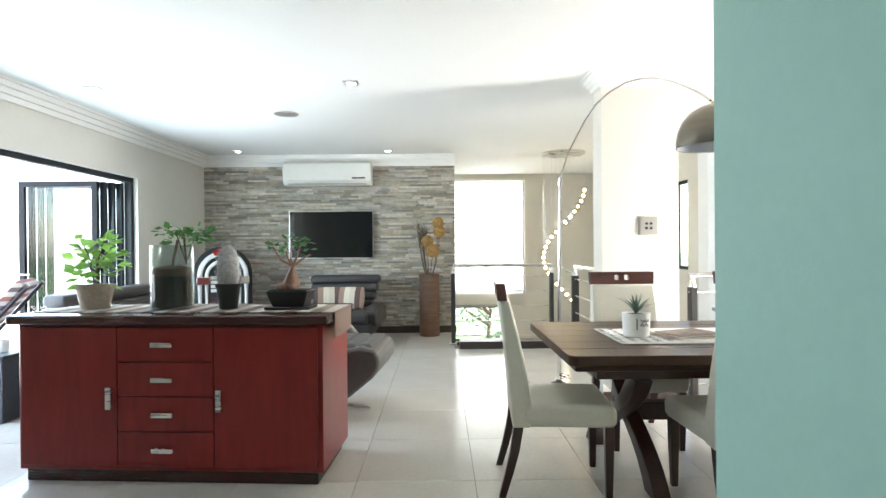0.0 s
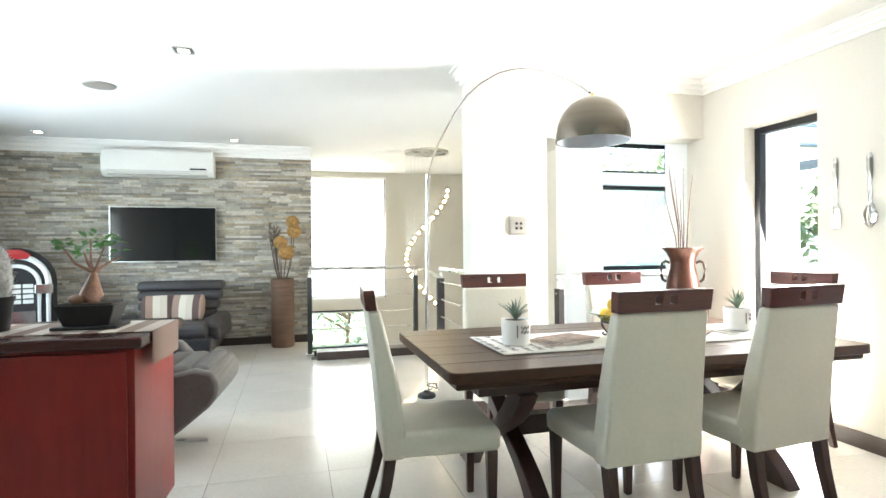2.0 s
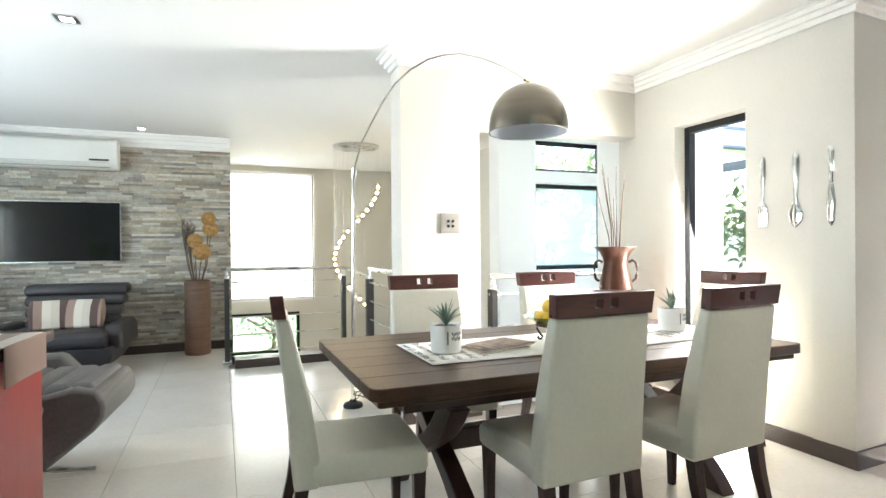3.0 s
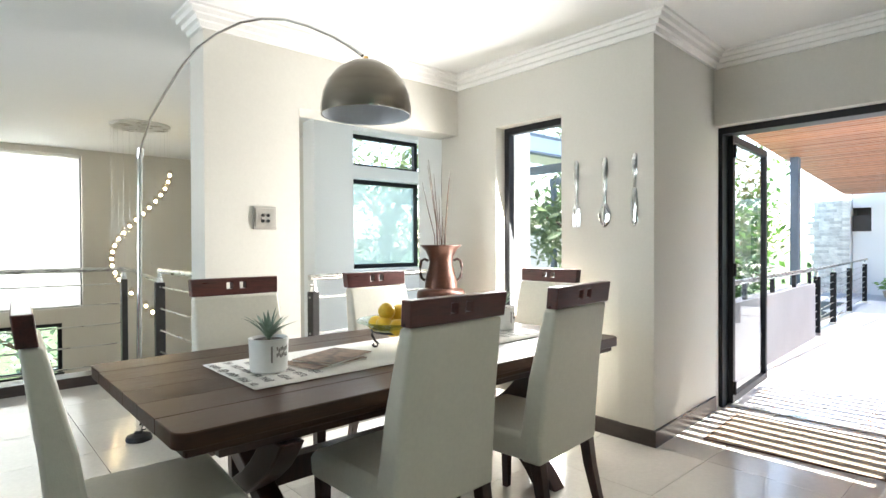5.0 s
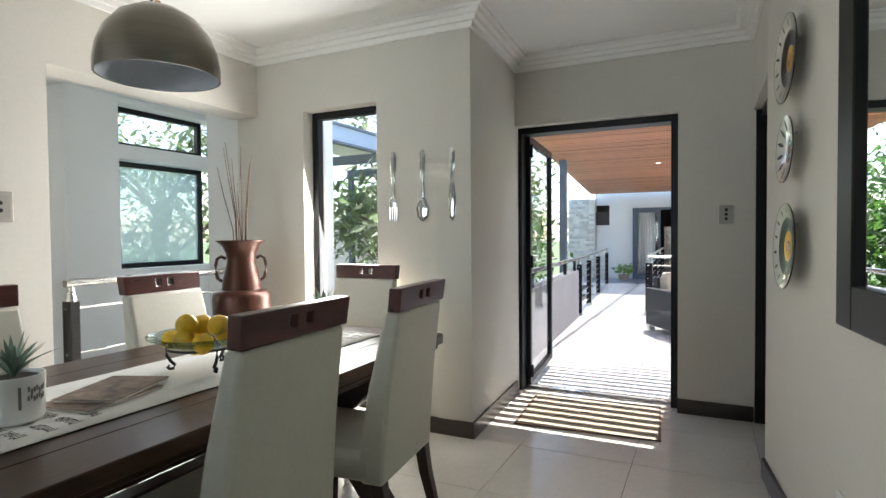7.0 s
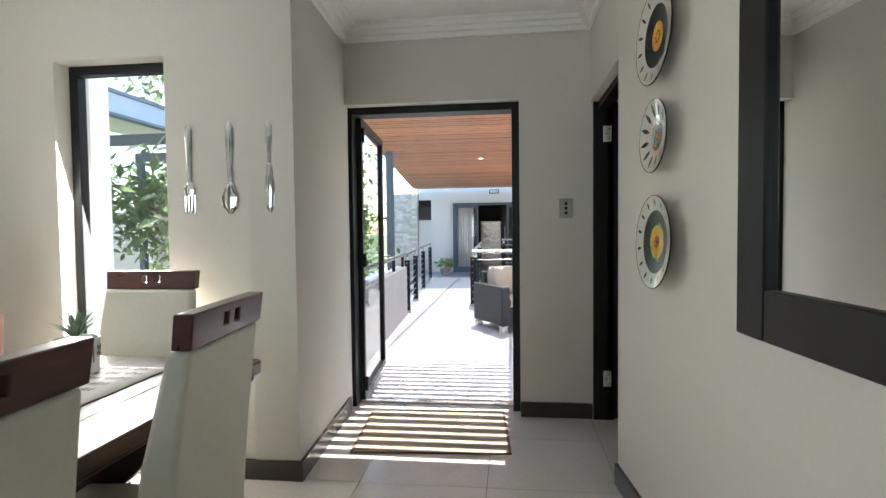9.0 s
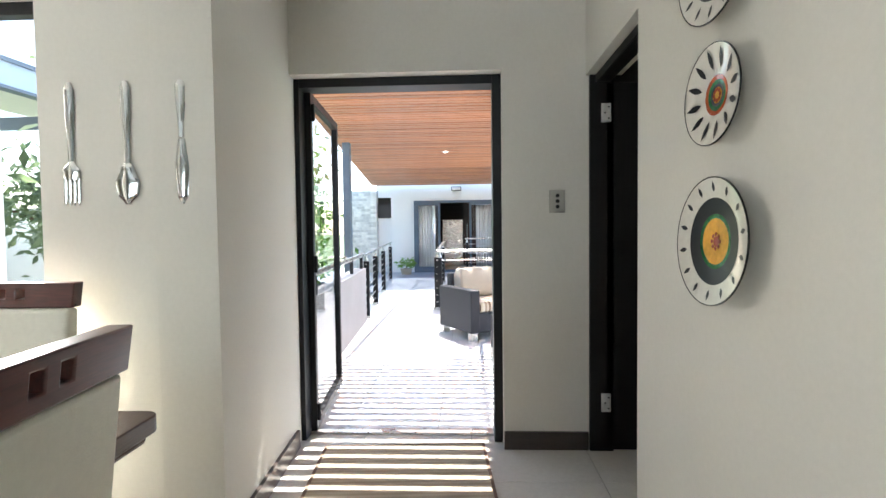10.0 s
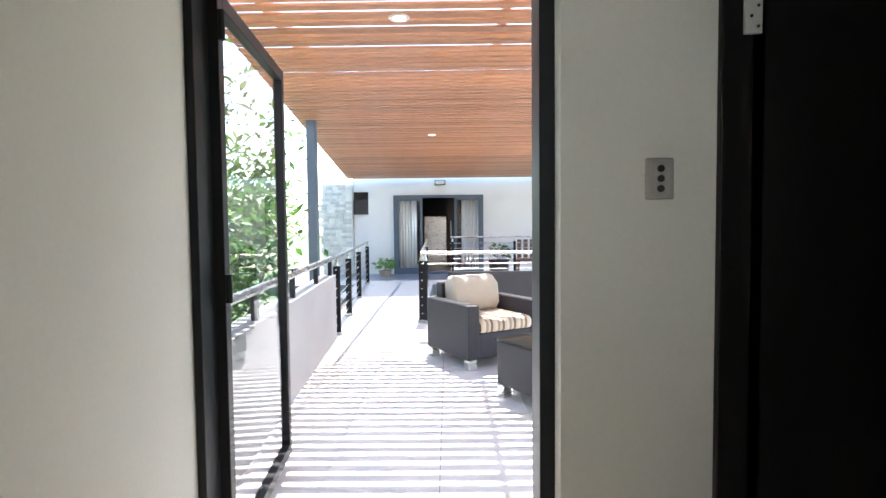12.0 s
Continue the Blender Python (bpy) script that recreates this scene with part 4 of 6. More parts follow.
def wall_plate_dish(label, z, r, rings, petals, inner=0.70, fat=1.0):
    """Hand-painted plate hung upright on the mirror wall; rings are (outer share of the radius, colour)."""
    p = thing("wall_plate", label, "plate", MWALL @ pose(-0.60, 0.03, z) @ pose(0, 0, 0, -88, 0, 0), group="painted plates on the wall")
    prof = lambda q: 0.022 * q ** 2.0 + 0.004   # depth of the face over the share of the radius
    part("dish", lathe(bmesh.new(), [(0, 0.0)] + [(r * q, prof(q) - 0.003) for q in (0.4, 0.7, 0.9, 1.0)] + [(r * q, prof(q)) for q in (1.0, 0.9, 0.75, 0.6, 0.45, 0.3, 0.15)] + [(0, prof(0))], 48), M_PLWHITE, p, smooth=True)
    lo = 0.0
    part("hanger", cyl(bmesh.new(), (0, -0.5 * r, -0.03), (0, -0.5 * r, 0.004), 0.006), M_STEEL, p)
    for k, (q, mat) in enumerate(rings):
        part("painted_ring", lathe(bmesh.new(), [(r * (lo + (q - lo) * t), prof(lo + (q - lo) * t) + 0.0012) for t in (0, 0.25, 0.5, 0.75, 1)], 48, cap=False), mat, p, smooth=True)
        lo = q
    part("rim", lathe(bmesh.new(), [(r * 0.985, prof(0.985) + 0.001), (r * 1.003, prof(1) + 0.001), (r * 1.003, prof(1) - 0.004)], 48, cap=False), M_PLBLACK, p, smooth=True)
    for k in range(petals):
        a = 2 * math.pi * k / petals + 0.2
        bm_ = bmesh.new()
        vs = []
        for q_, w_ in ((0.0, 0), (0.22, 0.028), (0.5, 0.040), (0.78, 0.024), (1.0, 0), (0.78, -0.024), (0.5, -0.040), (0.22, -0.028)):
            u, w = inner + (0.93 - inner) * q_, w_ * fat
            ca, sa = math.cos(a), math.sin(a)
            vs.append(bm_.verts.new((r * (u * ca - w * sa), r * (u * sa + w * ca), prof(u) + 0.0022)))
        bm_.faces.new(vs)
        part("petal", bm_, M_PLBLACK, p)
    for k in range(8):
        a = 2 * math.pi * k / 8
        part("dot", lathe(bmesh.new(), [(0, 0.0058), (0.006, 0.0058)], 10, (0.11 * r * math.cos(a), 0.11 * r * math.sin(a), 0.001)), M_PLRED, p)


wall_plate_dish("hand-painted plate with yellow centre and dark brown ring", 1.96, 0.176, [(0.30, M_PLYELLOW), (0.64, M_PLBLACK)], 14, 0.72)
wall_plate_dish("small hand-painted plate with orange centre and black petals", 1.595, 0.135, [(0.16, M_PLYELLOW), (0.22, M_PLBLACK), (0.31, M_PLGREEN), (0.40, M_PLRED)], 12, 0.52, 1.7)
wall_plate_dish("hand-painted plate with yellow centre and green ring", 1.203, 0.174, [(0.08, M_PLRED), (0.36, M_PLYELLOW), (0.43, M_PLGREEN), (0.68, M_PLBLACK)], 14, 0.76)

mir = thing("wall_mirror", "large mirror in a wide black timber frame", "mirror", MWALL @ pose(-2.323, 0.002, 0.975))
MW, MH, MF = 1.15, 1.10, 0.13
for nm, b in (("frame_side", (0, 0, 0, MF, 0.035, MH)), ("frame_side", (MW - MF, 0, 0, MW, 0.035, MH)), ("frame_rail", (MF, 0, 0, MW - MF, 0.035, MF)), ("frame_rail", (MF, 0, MH - MF, MW - MF, 0.035, MH))):
    part(nm, B(b), M_BLACKDOOR, mir, bevel=0.006)
part("glass", B((MF - 0.005, 0.004, MF - 0.005, MW - MF + 0.005, 0.016, MH - MF + 0.005)), M_MIRROR, mir, "silvered mirror glass")

mat_ = thing("door_mat", "brown striped woven door mat on the tiles", "mat", pose(5.475, 3.74, 0.001, 0, 0, 4))
part("weave", B((-0.34, -0.44, 0, 0.34, 0.44, 0.008)), M_MAT, mat_, bevel=0.003)
part("border", B((-0.35, -0.455, 0, -0.34, 0.455, 0.009), (0.34, -0.455, 0, 0.35, 0.455, 0.009), (-0.34, -0.455, 0, 0.34, -0.44, 0.009), (-0.34, 0.44, 0, 0.34, 0.455, 0.009)), M_RATTAN, mat_)

# ---- sideboard and what stands on it ----
SB = pose(-0.055, 4.64, 0, 0, 0, -3.6)
sb = thing("sideboard", "red cherry wood sideboard with four drawers and two doors", "sideboard", SB)
part("plinth", B((-0.82, 0.03, 0, 0.80, 0.55, 0.07)), M_CHERRYTOP, sb, bevel=0.004)
part("carcass", B((-0.845, 0.012, 0.07, 0.835, 0.57, 0.86)), M_CHERRY, sb, bevel=0.004)
part("top", B((-0.885, -0.035, 0.86, 0.875, 0.6, 0.91)), M_CHERRYTOP, sb, bevel=0.012, seg=3)
ld = part("door", B((-0.82, -0.008, 0.10, -0.282, 0.011, 0.845)), M_CHERRY, sb, bevel=0.003)
part("handle", B((-0.330, -0.035, 0.41, -0.302, -0.026, 0.525), (-0.323, -0.026, 0.42, -0.307, -0.008, 0.425), (-0.323, -0.026, 0.50, -0.307, -0.008, 0.515)), M_STEEL, ld, "flat brushed steel handle", bevel=0.002)
rd = part("door", B((0.255, -0.008, 0.10, 0.81, 0.011, 0.845)), M_CHERRY, sb, bevel=0.003)
part("handle", B((0.272, -0.035, 0.40, 0.300, -0.026, 0.515), (0.277, -0.026, 0.41, 0.293, -0.008, 0.425), (0.277, -0.026, 0.495, 0.293, -0.008, 0.51)), M_STEEL, rd, "flat brushed steel handle", bevel=0.002)
for z0, z1 in ((0.662, 0.845), (0.477, 0.656), (0.289, 0.471), (0.10, 0.283)):
    dr = part("drawer", B((-0.276, -0.008, z0, 0.249, 0.011, z1)), M_CHERRY, sb, bevel=0.003)
    zc = (z0 + z1) / 2
    part("handle", B((-0.08, -0.035, zc - 0.012, 0.035, -0.026, zc + 0.012), (-0.07, -0.026, zc - 0.008, -0.055, -0.008, zc + 0.008), (0.01, -0.026, zc - 0.008, 0.025, -0.008, zc + 0.008)), M_STEEL, dr, "flat brushed steel handle", bevel=0.002)


def on_sb(x, y, z=0.91):
    return SB @ pose(x, y, z + 0.001)


cloth = thing("sideboard_cloth", "brown and beige patchwork runner on the sideboard", "runner", on_sb(0, 0.28))
part("cloth", B((-0.83, -0.19, 0, 0.882, 0.19, 0.004), (0.878, -0.19, -0.14, 0.884, 0.19, 0.003)), M_RUNNERST, cloth, bevel=0.002)


def leafy(parent, stems, n, radius, c, mat, size, seed, flat=1.0):
    """A bush of single broad leaves on thin stems."""
    r = random.Random(seed)
    for k in range(stems):
        a = 6.283 * k / stems + r.random()
        part("stem", tube(bmesh.new(), [(c[0], c[1], c[2] - radius * 1.0), (c[0] + 0.3 * radius * math.cos(a), c[1] + 0.3 * radius * math.sin(a), c[2]), (c[0] + 0.7 * radius * math.cos(a), c[1] + 0.7 * radius * math.sin(a), c[2] + 0.5 * radius * flat)], [0.005, 0.004, 0.002], 6), M_BARK, parent)
    lf_bm = bmesh.new()
    v = [lf_bm.verts.new(q) for q in ((0, 0, 0), (0.5, 0.28, 0.06), (1.0, 0, 0), (0.5, -0.28, 0.06), (0.5, 0, 0))]
    for t3 in ((0, 4, 1), (1, 4, 2), (2, 4, 3), (3, 4, 0)):
        lf_bm.faces.new([v[i] for i in t3])
    me = mesh_of("leaf", lf_bm, mat, True)
    for k in range(n):
        d = Vector((r.gauss(0, 1), r.gauss(0, 1), r.gauss(0, 1))).normalized() * radius * r.random() ** 0.5
        d.z *= flat
        ob = new("leaf", me)
        s = size * (0.6 + 0.7 * r.random())
        ob.parent = parent
        ob.matrix_basis = Matrix.Translation(Vector(c) + d) @ Euler((r.uniform(-0.9, 0.9), r.uniform(-0.7, 0.5), math.atan2(d.y, d.x) + r.uniform(-0.8, 0.8))).to_matrix().to_4x4() @ Matrix.Scale(s, 4)


pl = thing("potted_plant", "bright green leafy plant in a whitewashed terracotta pot", "plant", on_sb(-0.60, 0.28, 0.914))
part("pot", lathe(bmesh.new(), [(0, 0), (0.075, 0), (0.098, 0.115), (0.105, 0.115), (0.107, 0.14), (0.095, 0.14), (0.09, 0.12), (0, 0.12)], 28), M_TERRA, pl, smooth=True)
part("soil", lathe(bmesh.new(), [(0, 0.121), (0.088, 0.121), (0, 0.128)], 20), M_SOIL, pl)
leafy(pl, 5, 110, 0.15, (0, 0, 0.30), M_LEAF, 0.085, 5, 1.15)

gv = thing("glass_vase", "tall clear glass cylinder half full of dark soil", "vase", on_sb(-0.13, 0.28, 0.914))
g = part("glass", lathe(bmesh.new(), [(0, 0.0), (0.118, 0.0), (0.118, 0.37), (0.113, 0.37), (0.113, 0.012), (0, 0.012)], 40), glass("vase_glass", (0.94, 0.98, 0.97), 0.02, 0.9), gv, smooth=True)
g.visible_shadow = False
part("soil", lathe(bmesh.new(), [(0, 0.013), (0.108, 0.013), (0.11, 0.1), (0.109, 0.19), (0.07, 0.20), (0, 0.205)], 28), M_SOIL, gv, smooth=True)
part("stones", lathe(bmesh.new(), [(0.108, 0.192), (0.110, 0.20), (0.10, 0.235), (0.05, 0.25), (0, 0.25)], 28), M_BARK, gv, smooth=True)
part("stem", tube(bmesh.new(), [(0, 0, 0.24), (0.015, 0, 0.32), (0.03, 0.01, 0.40)], 0.008), M_BARK, gv)
leafy(gv, 4, 120, 0.17, (0.07, 0.03, 0.43), M_LEAFDARK, 0.055, 6, 0.35)

cac = thing("potted_cactus", "white woolly cactus in a black pot", "plant", on_sb(0.22, 0.25, 0.914))
part("pot", lathe(bmesh.new(), [(0, 0), (0.05, 0), (0.066, 0.125), (0.072, 0.125), (0.072, 0.145), (0.062, 0.145), (0.06, 0.13), (0, 0.13)], 24), M_BLACK, cac, smooth=True)
M_WOOL = material("white_cactus_wool", (0.55, 0.54, 0.52), 0.95, vary=0.25, scale=40, fine=150, bump=0.8, bump_scale=120)
part("body", lathe(bmesh.new(), [(0, 0.13), (0.05, 0.13), (0.062, 0.18), (0.060, 0.26), (0.045, 0.33), (0.02, 0.365), (0, 0.37)], 24), M_WOOL, cac, smooth=True)
bm = bmesh.new()
rng = random.Random(12)
for k in range(420):
    u, a = rng.random(), rng.random() * 6.283
    z = 0.14 + 0.225 * u
    rr_ = 0.062 * math.sqrt(max(0.02, 1 - ((u - 0.25) / 0.78) ** 2))
    p0 = Vector((rr_ * math.cos(a), rr_ * math.sin(a), z))
    p1 = p0 + Vector((math.cos(a), math.sin(a), 0.5 + rng.random())).normalized() * 0.022
    cyl(bm, p0, p1, 0.0012, 0.0004, 3, False)
tagged(part("spines", bm, M_WOOL, cac, "fine white spines"), kind="stuff")

bon = thing("bonsai", "desert rose bonsai with swollen stem in a black tray", "plant", on_sb(0.585, 0.26, 0.914))
part("saucer", B((-0.13, -0.085, 0, 0.13, 0.085, 0.015)), M_BLACK, bon, bevel=0.006)
part("tray", loft(bmesh.new(), [(-0.09, 0.09, -0.06, 0.06, 0.015), (-0.115, 0.115, -0.078, 0.078, 0.085), (-0.118, 0.118, -0.08, 0.08, 0.105)]), M_BLACK, bon, bevel=0.005)
part("soil", B((-0.105, -0.07, 0.105, 0.105, 0.07, 0.11)), M_SOIL, bon)
M_CAUDEX = material("brown_swollen_stem", (0.26, 0.13, 0.08), 0.6, vary=0.2, scale=15, bump=0.3)
part("trunk", tube(bmesh.new(), [(0, 0, 0.10), (0.0, 0, 0.14), (0.005, 0, 0.18), (0.01, 0, 0.22), (0.012, 0, 0.25)], [0.045, 0.048, 0.034, 0.018, 0.01], 14), M_CAUDEX, bon, smooth=True)
part("root", ball(bmesh.new(), (-0.05, -0.02, 0.125), 0.028, 12, (1.2, 0.9, 0.8)), M_CAUDEX, bon, smooth=True)
for k, (dx, dz) in enumerate(((-0.09, 0.36), (0.07, 0.37), (0.0, 0.39), (-0.04, 0.33), (0.10, 0.31))):
    part("branch", tube(bmesh.new(), [(0.012, 0, 0.24), (dx * 0.5, 0.02 * (k - 2), 0.28), (dx, 0.03 * (k - 2), dz)], [0.009, 0.006, 0.003], 6), M_CAUDEX, bon)
leafy(bon, 0, 60, 0.13, (0.0, 0.0, 0.36), M_LEAFDARK, 0.05, 13, 0.45)

# ---- living end ----
ac = thing("air_conditioner", "white wall-mounted split air conditioner", "air conditioner", pose(-0.21, YS - 0.02, 2.165))
part("body", loft(bmesh.new(), [(-0.635, 0.635, -0.14, 0.0, 0.0), (-0.635, 0.635, -0.20, 0.0, 0.06), (-0.635, 0.635, -0.215, 0.0, 0.20), (-0.632, 0.632, -0.20, 0.0, 0.31), (-0.62, 0.62, -0.15, 0.0, 0.345)]), M_WHITEPLASTIC, ac, bevel=0.012, seg=3)
part("louvre", B((-0.56, -0.192, 0.012, 0.56, -0.15, 0.022), (-0.56, -0.212, 0.065, 0.56, -0.203, 0.068)), M_SOCKET, ac)
part("display", B((0.36, -0.219, 0.085, 0.55, -0.212, 0.105)), M_BLACK, ac)

tv = thing("television", "flat black television mounted on the stone wall", "television", pose(-0.18, YS - 0.05, 1.105))
part("housing", B((-0.60, -0.03, 0.01, 0.60, 0.02, 0.685)), M_BLACK, tv, bevel=0.006)
part("bezel", B((-0.615, -0.042, 0, 0.615, -0.028, 0.012), (-0.615, -0.042, 0.683, 0.615, -0.028, 0.695), (-0.615, -0.042, 0.012, -0.603, -0.028, 0.683), (0.603, -0.042, 0.012, 0.615, -0.028, 0.683)), M_STEEL, tv, "thin silver bezel")
part("screen", B((-0.603, -0.038, 0.012, 0.603, -0.029, 0.683)), M_SCREEN, tv)
part("bracket", B((-0.2, 0.02, 0.2, 0.2, 0.045, 0.5)), M_BLACK, tv)

fv = thing("floor_vase", "tall ribbed brown cane floor vase with dried stems", "vase", pose(1.25, 9.50, 0))
prof = [(0, 0), (0.135, 0)]
for k in range(44):
    z = 0.01 + 0.86 * k / 43
    prof.append((0.142 + 0.0035 * (k % 2), z))
prof += [(0.13, 0.875), (0.125, 0.80), (0, 0.79)]
part("body", lathe(bmesh.new(), prof, 32), M_RATTAN, fv, smooth=True)
M_DRIED = material("ochre_dried_flower", (0.42, 0.24, 0.08), 0.95, vary=0.3, scale=30, fine=120, bump=0.9, bump_scale=70)
for x, y, z, r_ in ((0.13, -0.03, 1.60, 0.085), (0.15, 0.0, 1.48, 0.09), (-0.02, -0.05, 1.34, 0.085), (0.05, -0.06, 1.21, 0.10)):
    bm = bmesh.new()
    bmesh.ops.create_icosphere(bm, subdivisions=3, radius=r_, matrix=Matrix.Translation((x, y, z)))
    for v in bm.verts:
        d = v.co - Vector((x, y, z))
        v.co = Vector((x, y, z)) + d * (1 + 0.10 * noise.noise(v.co * 40))
    part("flower_head", bm, M_DRIED, fv, "round ochre dried flower head", smooth=True)
    part("stalk", tube(bmesh.new(), [(x * 0.2, y * 0.2, 0.8), (x * 0.7, y * 0.7, 1.05), (x, y, z - r_ * 0.8)], 0.006, 6), M_BARK, fv)
rng = random.Random(21)
for k in range(9):
    dx, dy, h = -0.16 + 0.12 * rng.random(), rng.uniform(-0.07, 0.05), 1.35 + 0.3 * rng.random()
    bm = bmesh.new()
    pts = [(dx * 0.2, dy * 0.3, 0.8), (dx * 0.6, dy * 0.7, 1.0), (dx, dy, h - 0.2), (dx * 1.15 + 0.02, dy, h)]
    tube(bm, pts, [0.005, 0.004, 0.003, 0.0015], 5)
    for j in range(22):
        t = 0.45 + 0.55 * rng.random()
        p0 = Vector(pts[1]).lerp(Vector(pts[3]), t)
        cyl(bm, p0, p0 + Vector((rng.uniform(-1, 1), rng.uniform(-1, 1), rng.uniform(0.1, 1.2))).normalized() * 0.06, 0.0035, 0.001, 3, False)
    part("dry_stem", bm, M_BARK, fv)


def leather_sofa(name, label, m, w, d=0.85, h=0.88, cushions=True):
    s = thing(name, label, "sofa", m)
    n = 2 if w > 1 else 1
    part("base", loft(bmesh.new(), [(-w / 2 + 0.08, w / 2 - 0.08, -d * 0.35, d * 0.38, 0.10), (-w / 2 + 0.02, w / 2 - 0.02, -d * 0.46, d * 0.45, 0.2), (-w / 2, w / 2, -d * 0.5, d * 0.48, 0.32)]), M_GREYLEATHER, s, bevel=0.03, seg=3)
    cw = (w - 0.10) / n
    for k in range(n):
        x0 = -w / 2 + 0.05 + k * cw
        part("seat_cushion", loft(bmesh.new(), [(x0 + 0.005, x0 + cw - 0.005, -0.2, d * 0.5, 0.31), (x0, x0 + cw, -0.22, d * 0.54, 0.36), (x0, x0 + cw, -0.22, d * 0.54, 0.44), (x0 + 0.03, x0 + cw - 0.03, -0.2, d * 0.48, 0.475)]), M_GREYLEATHER, s, bevel=0.03, seg=3)
    for j in range(4):
        z = 0.44 + j * (h - 0.44) / 4
        y = -d * 0.24 - 0.05 * j
        part("back_roll", loft(bmesh.new(), [(-w / 2 + 0.10 - 0.02 * j, w / 2 - 0.10 + 0.02 * j, y - 0.14, y + 0.03, z), (-w / 2 + 0.08 - 0.02 * j, w / 2 - 0.08 + 0.02 * j, y - 0.16, y + 0.05, z + 0.05), (-w / 2 + 0.10 - 0.02 * j, w / 2 - 0.10 + 0.02 * j, y - 0.16, y + 0.02, z + 0.115)]), M_GREYLEATHER, s, bevel=0.025, seg=3)
    for sx in (-1, 1):
        part("arm", loft(bmesh.new(), [(sx * w / 2 - 0.07, sx * w / 2 + 0.05, -d * 0.42, d * 0.36, 0.28), (sx * w / 2 - 0.06, sx * w / 2 + 0.10, -d * 0.44, d * 0.42, 0.44), (sx * w / 2 - 0.03, sx * w / 2 + 0.10, -d * 0.44, d * 0.30, 0.52)]), M_GREYLEATHER, s, bevel=0.03, seg=3)
    part("foot", tube(bmesh.new(), [(-0.25, 0.1, 0.012), (0, 0, 0.03), (0.25, 0.1, 0.012)], 0.014), M_STEEL, s)
    part("foot", tube(bmesh.new(), [(-0.25, -0.18, 0.012), (0, 0, 0.03), (0.25, -0.18, 0.012)], 0.014), M_STEEL, s)
    part("column", cyl(bmesh.new(), (0, 0, 0.02), (0, 0, 0.12), 0.035), M_STEEL, s)
    return s


leather_sofa("leather_loveseat", "dark grey leather loveseat with fluted back cushions", pose(0.08, 8.85, 0, 0, 0, 176), 1.0)
for x, a in ((-0.02, 10), (0.24, -8)):
    cu = thing("striped_cushion", "brown and beige striped scatter cushion", "cushion", pose(x, 8.72, 0.475, -18, 0, a), group="cushions on the loveseat")
    part("cover", loft(bmesh.new(), [(-0.17, 0.17, -0.03, 0.03, 0.0), (-0.18, 0.18, -0.06, 0.06, 0.1), (-0.18, 0.18, -0.06, 0.06, 0.2), (-0.17, 0.17, -0.02, 0.02, 0.29)]), M_STRIPE2, cu, bevel=0.02, seg=3)
leather_sofa("leather_sofa", "dark leather sofa near the folding doors", pose(-1.40, 7.0, 0, 0, 0, -90), 1.5)

# swivel recliner behind the sideboard
rec = thing("recliner", "dark grey leather swivel recliner on a steel foot", "armchair", pose(0.48, 5.98, 0, 0, 0, -95))
shell = bmesh.new()
side = [(0.14, 0.07), (0.30, 0.19), (0.46, 0.32), (0.51, 0.39), (0.515, 0.46), (0.48, 0.525), (0.38, 0.55), (0.15, 0.50), (-0.12, 0.46), (-0.28, 0.52), (-0.42, 0.66), (-0.48, 0.70), (-0.52, 0.68), (-0.47, 0.45), (-0.40, 0.30), (-0.25, 0.13), (0.0, 0.06)]
prism(shell, side, 0.66, pose(0.33, 0, 0, 0, 0, 90))
part("seat_shell", shell, M_TAUPELEATHER, rec, bevel=0.04, seg=3)
for k in range(5):
    y = 0.40 - 0.115 * k
    part("pad", loft(bmesh.new(), [(-0.27, 0.27, y - 0.06, y + 0.05, 0.46), (-0.29, 0.29, y - 0.065, y + 0.055, 0.52), (-0.26, 0.26, y - 0.05, y + 0.04, 0.56)]), M_TAUPELEATHER, rec, bevel=0.02, seg=3)
for sx in (-1, 1):
    part("arm", loft(bmesh.new(), [(sx * 0.36 - 0.05, sx * 0.36 + 0.04, -0.35, 0.12, 0.22), (sx * 0.37 - 0.06, sx * 0.37 + 0.06, -0.42, 0.26, 0.46), (sx * 0.38 - 0.05, sx * 0.38 + 0.06, -0.44, 0.12, 0.62)]), M_TAUPELEATHER, rec, bevel=0.03, seg=3)
part("column", cyl(bmesh.new(), (0, 0, 0.02), (0, 0, 0.27), 0.03), M_STEEL, rec, smooth=True)
for k in range(4):
    a = radians(95) + k * math.pi / 2
    part("foot", tube(bmesh.new(), [(0, 0, 0.05), (0.16 * math.cos(a), 0.16 * math.sin(a), 0.035), (0.37 * math.cos(a), 0.37 * math.sin(a), 0.012)], [0.02, 0.016, 0.011]), M_STEEL, rec, smooth=True)

rug = thing("rug", "dark grey rug under the loveseat", "rug", pose(-0.3, 8.0, 0.001))
part("pile", B((-0.9, -0.55, 0, 0.9, 0.55, 0.012)), material("dark_rug", (0.05, 0.048, 0.05), 0.95, vary=0.3, scale=60, bump=0.6, bump_scale=200), rug)

# jukebox in the corner
juke = thing("jukebox", "dark wooden jukebox with a chrome arch and red lamp", "jukebox", pose(-1.42, 8.85, 0, 0, 0, 24))


def arch(w, h, n=16):
    return [(-w, 0)] + [(-w * math.cos(math.pi * k / n), h - w + w * math.sin(math.pi * k / n)) for k in range(n + 1)] + [(w, 0)]


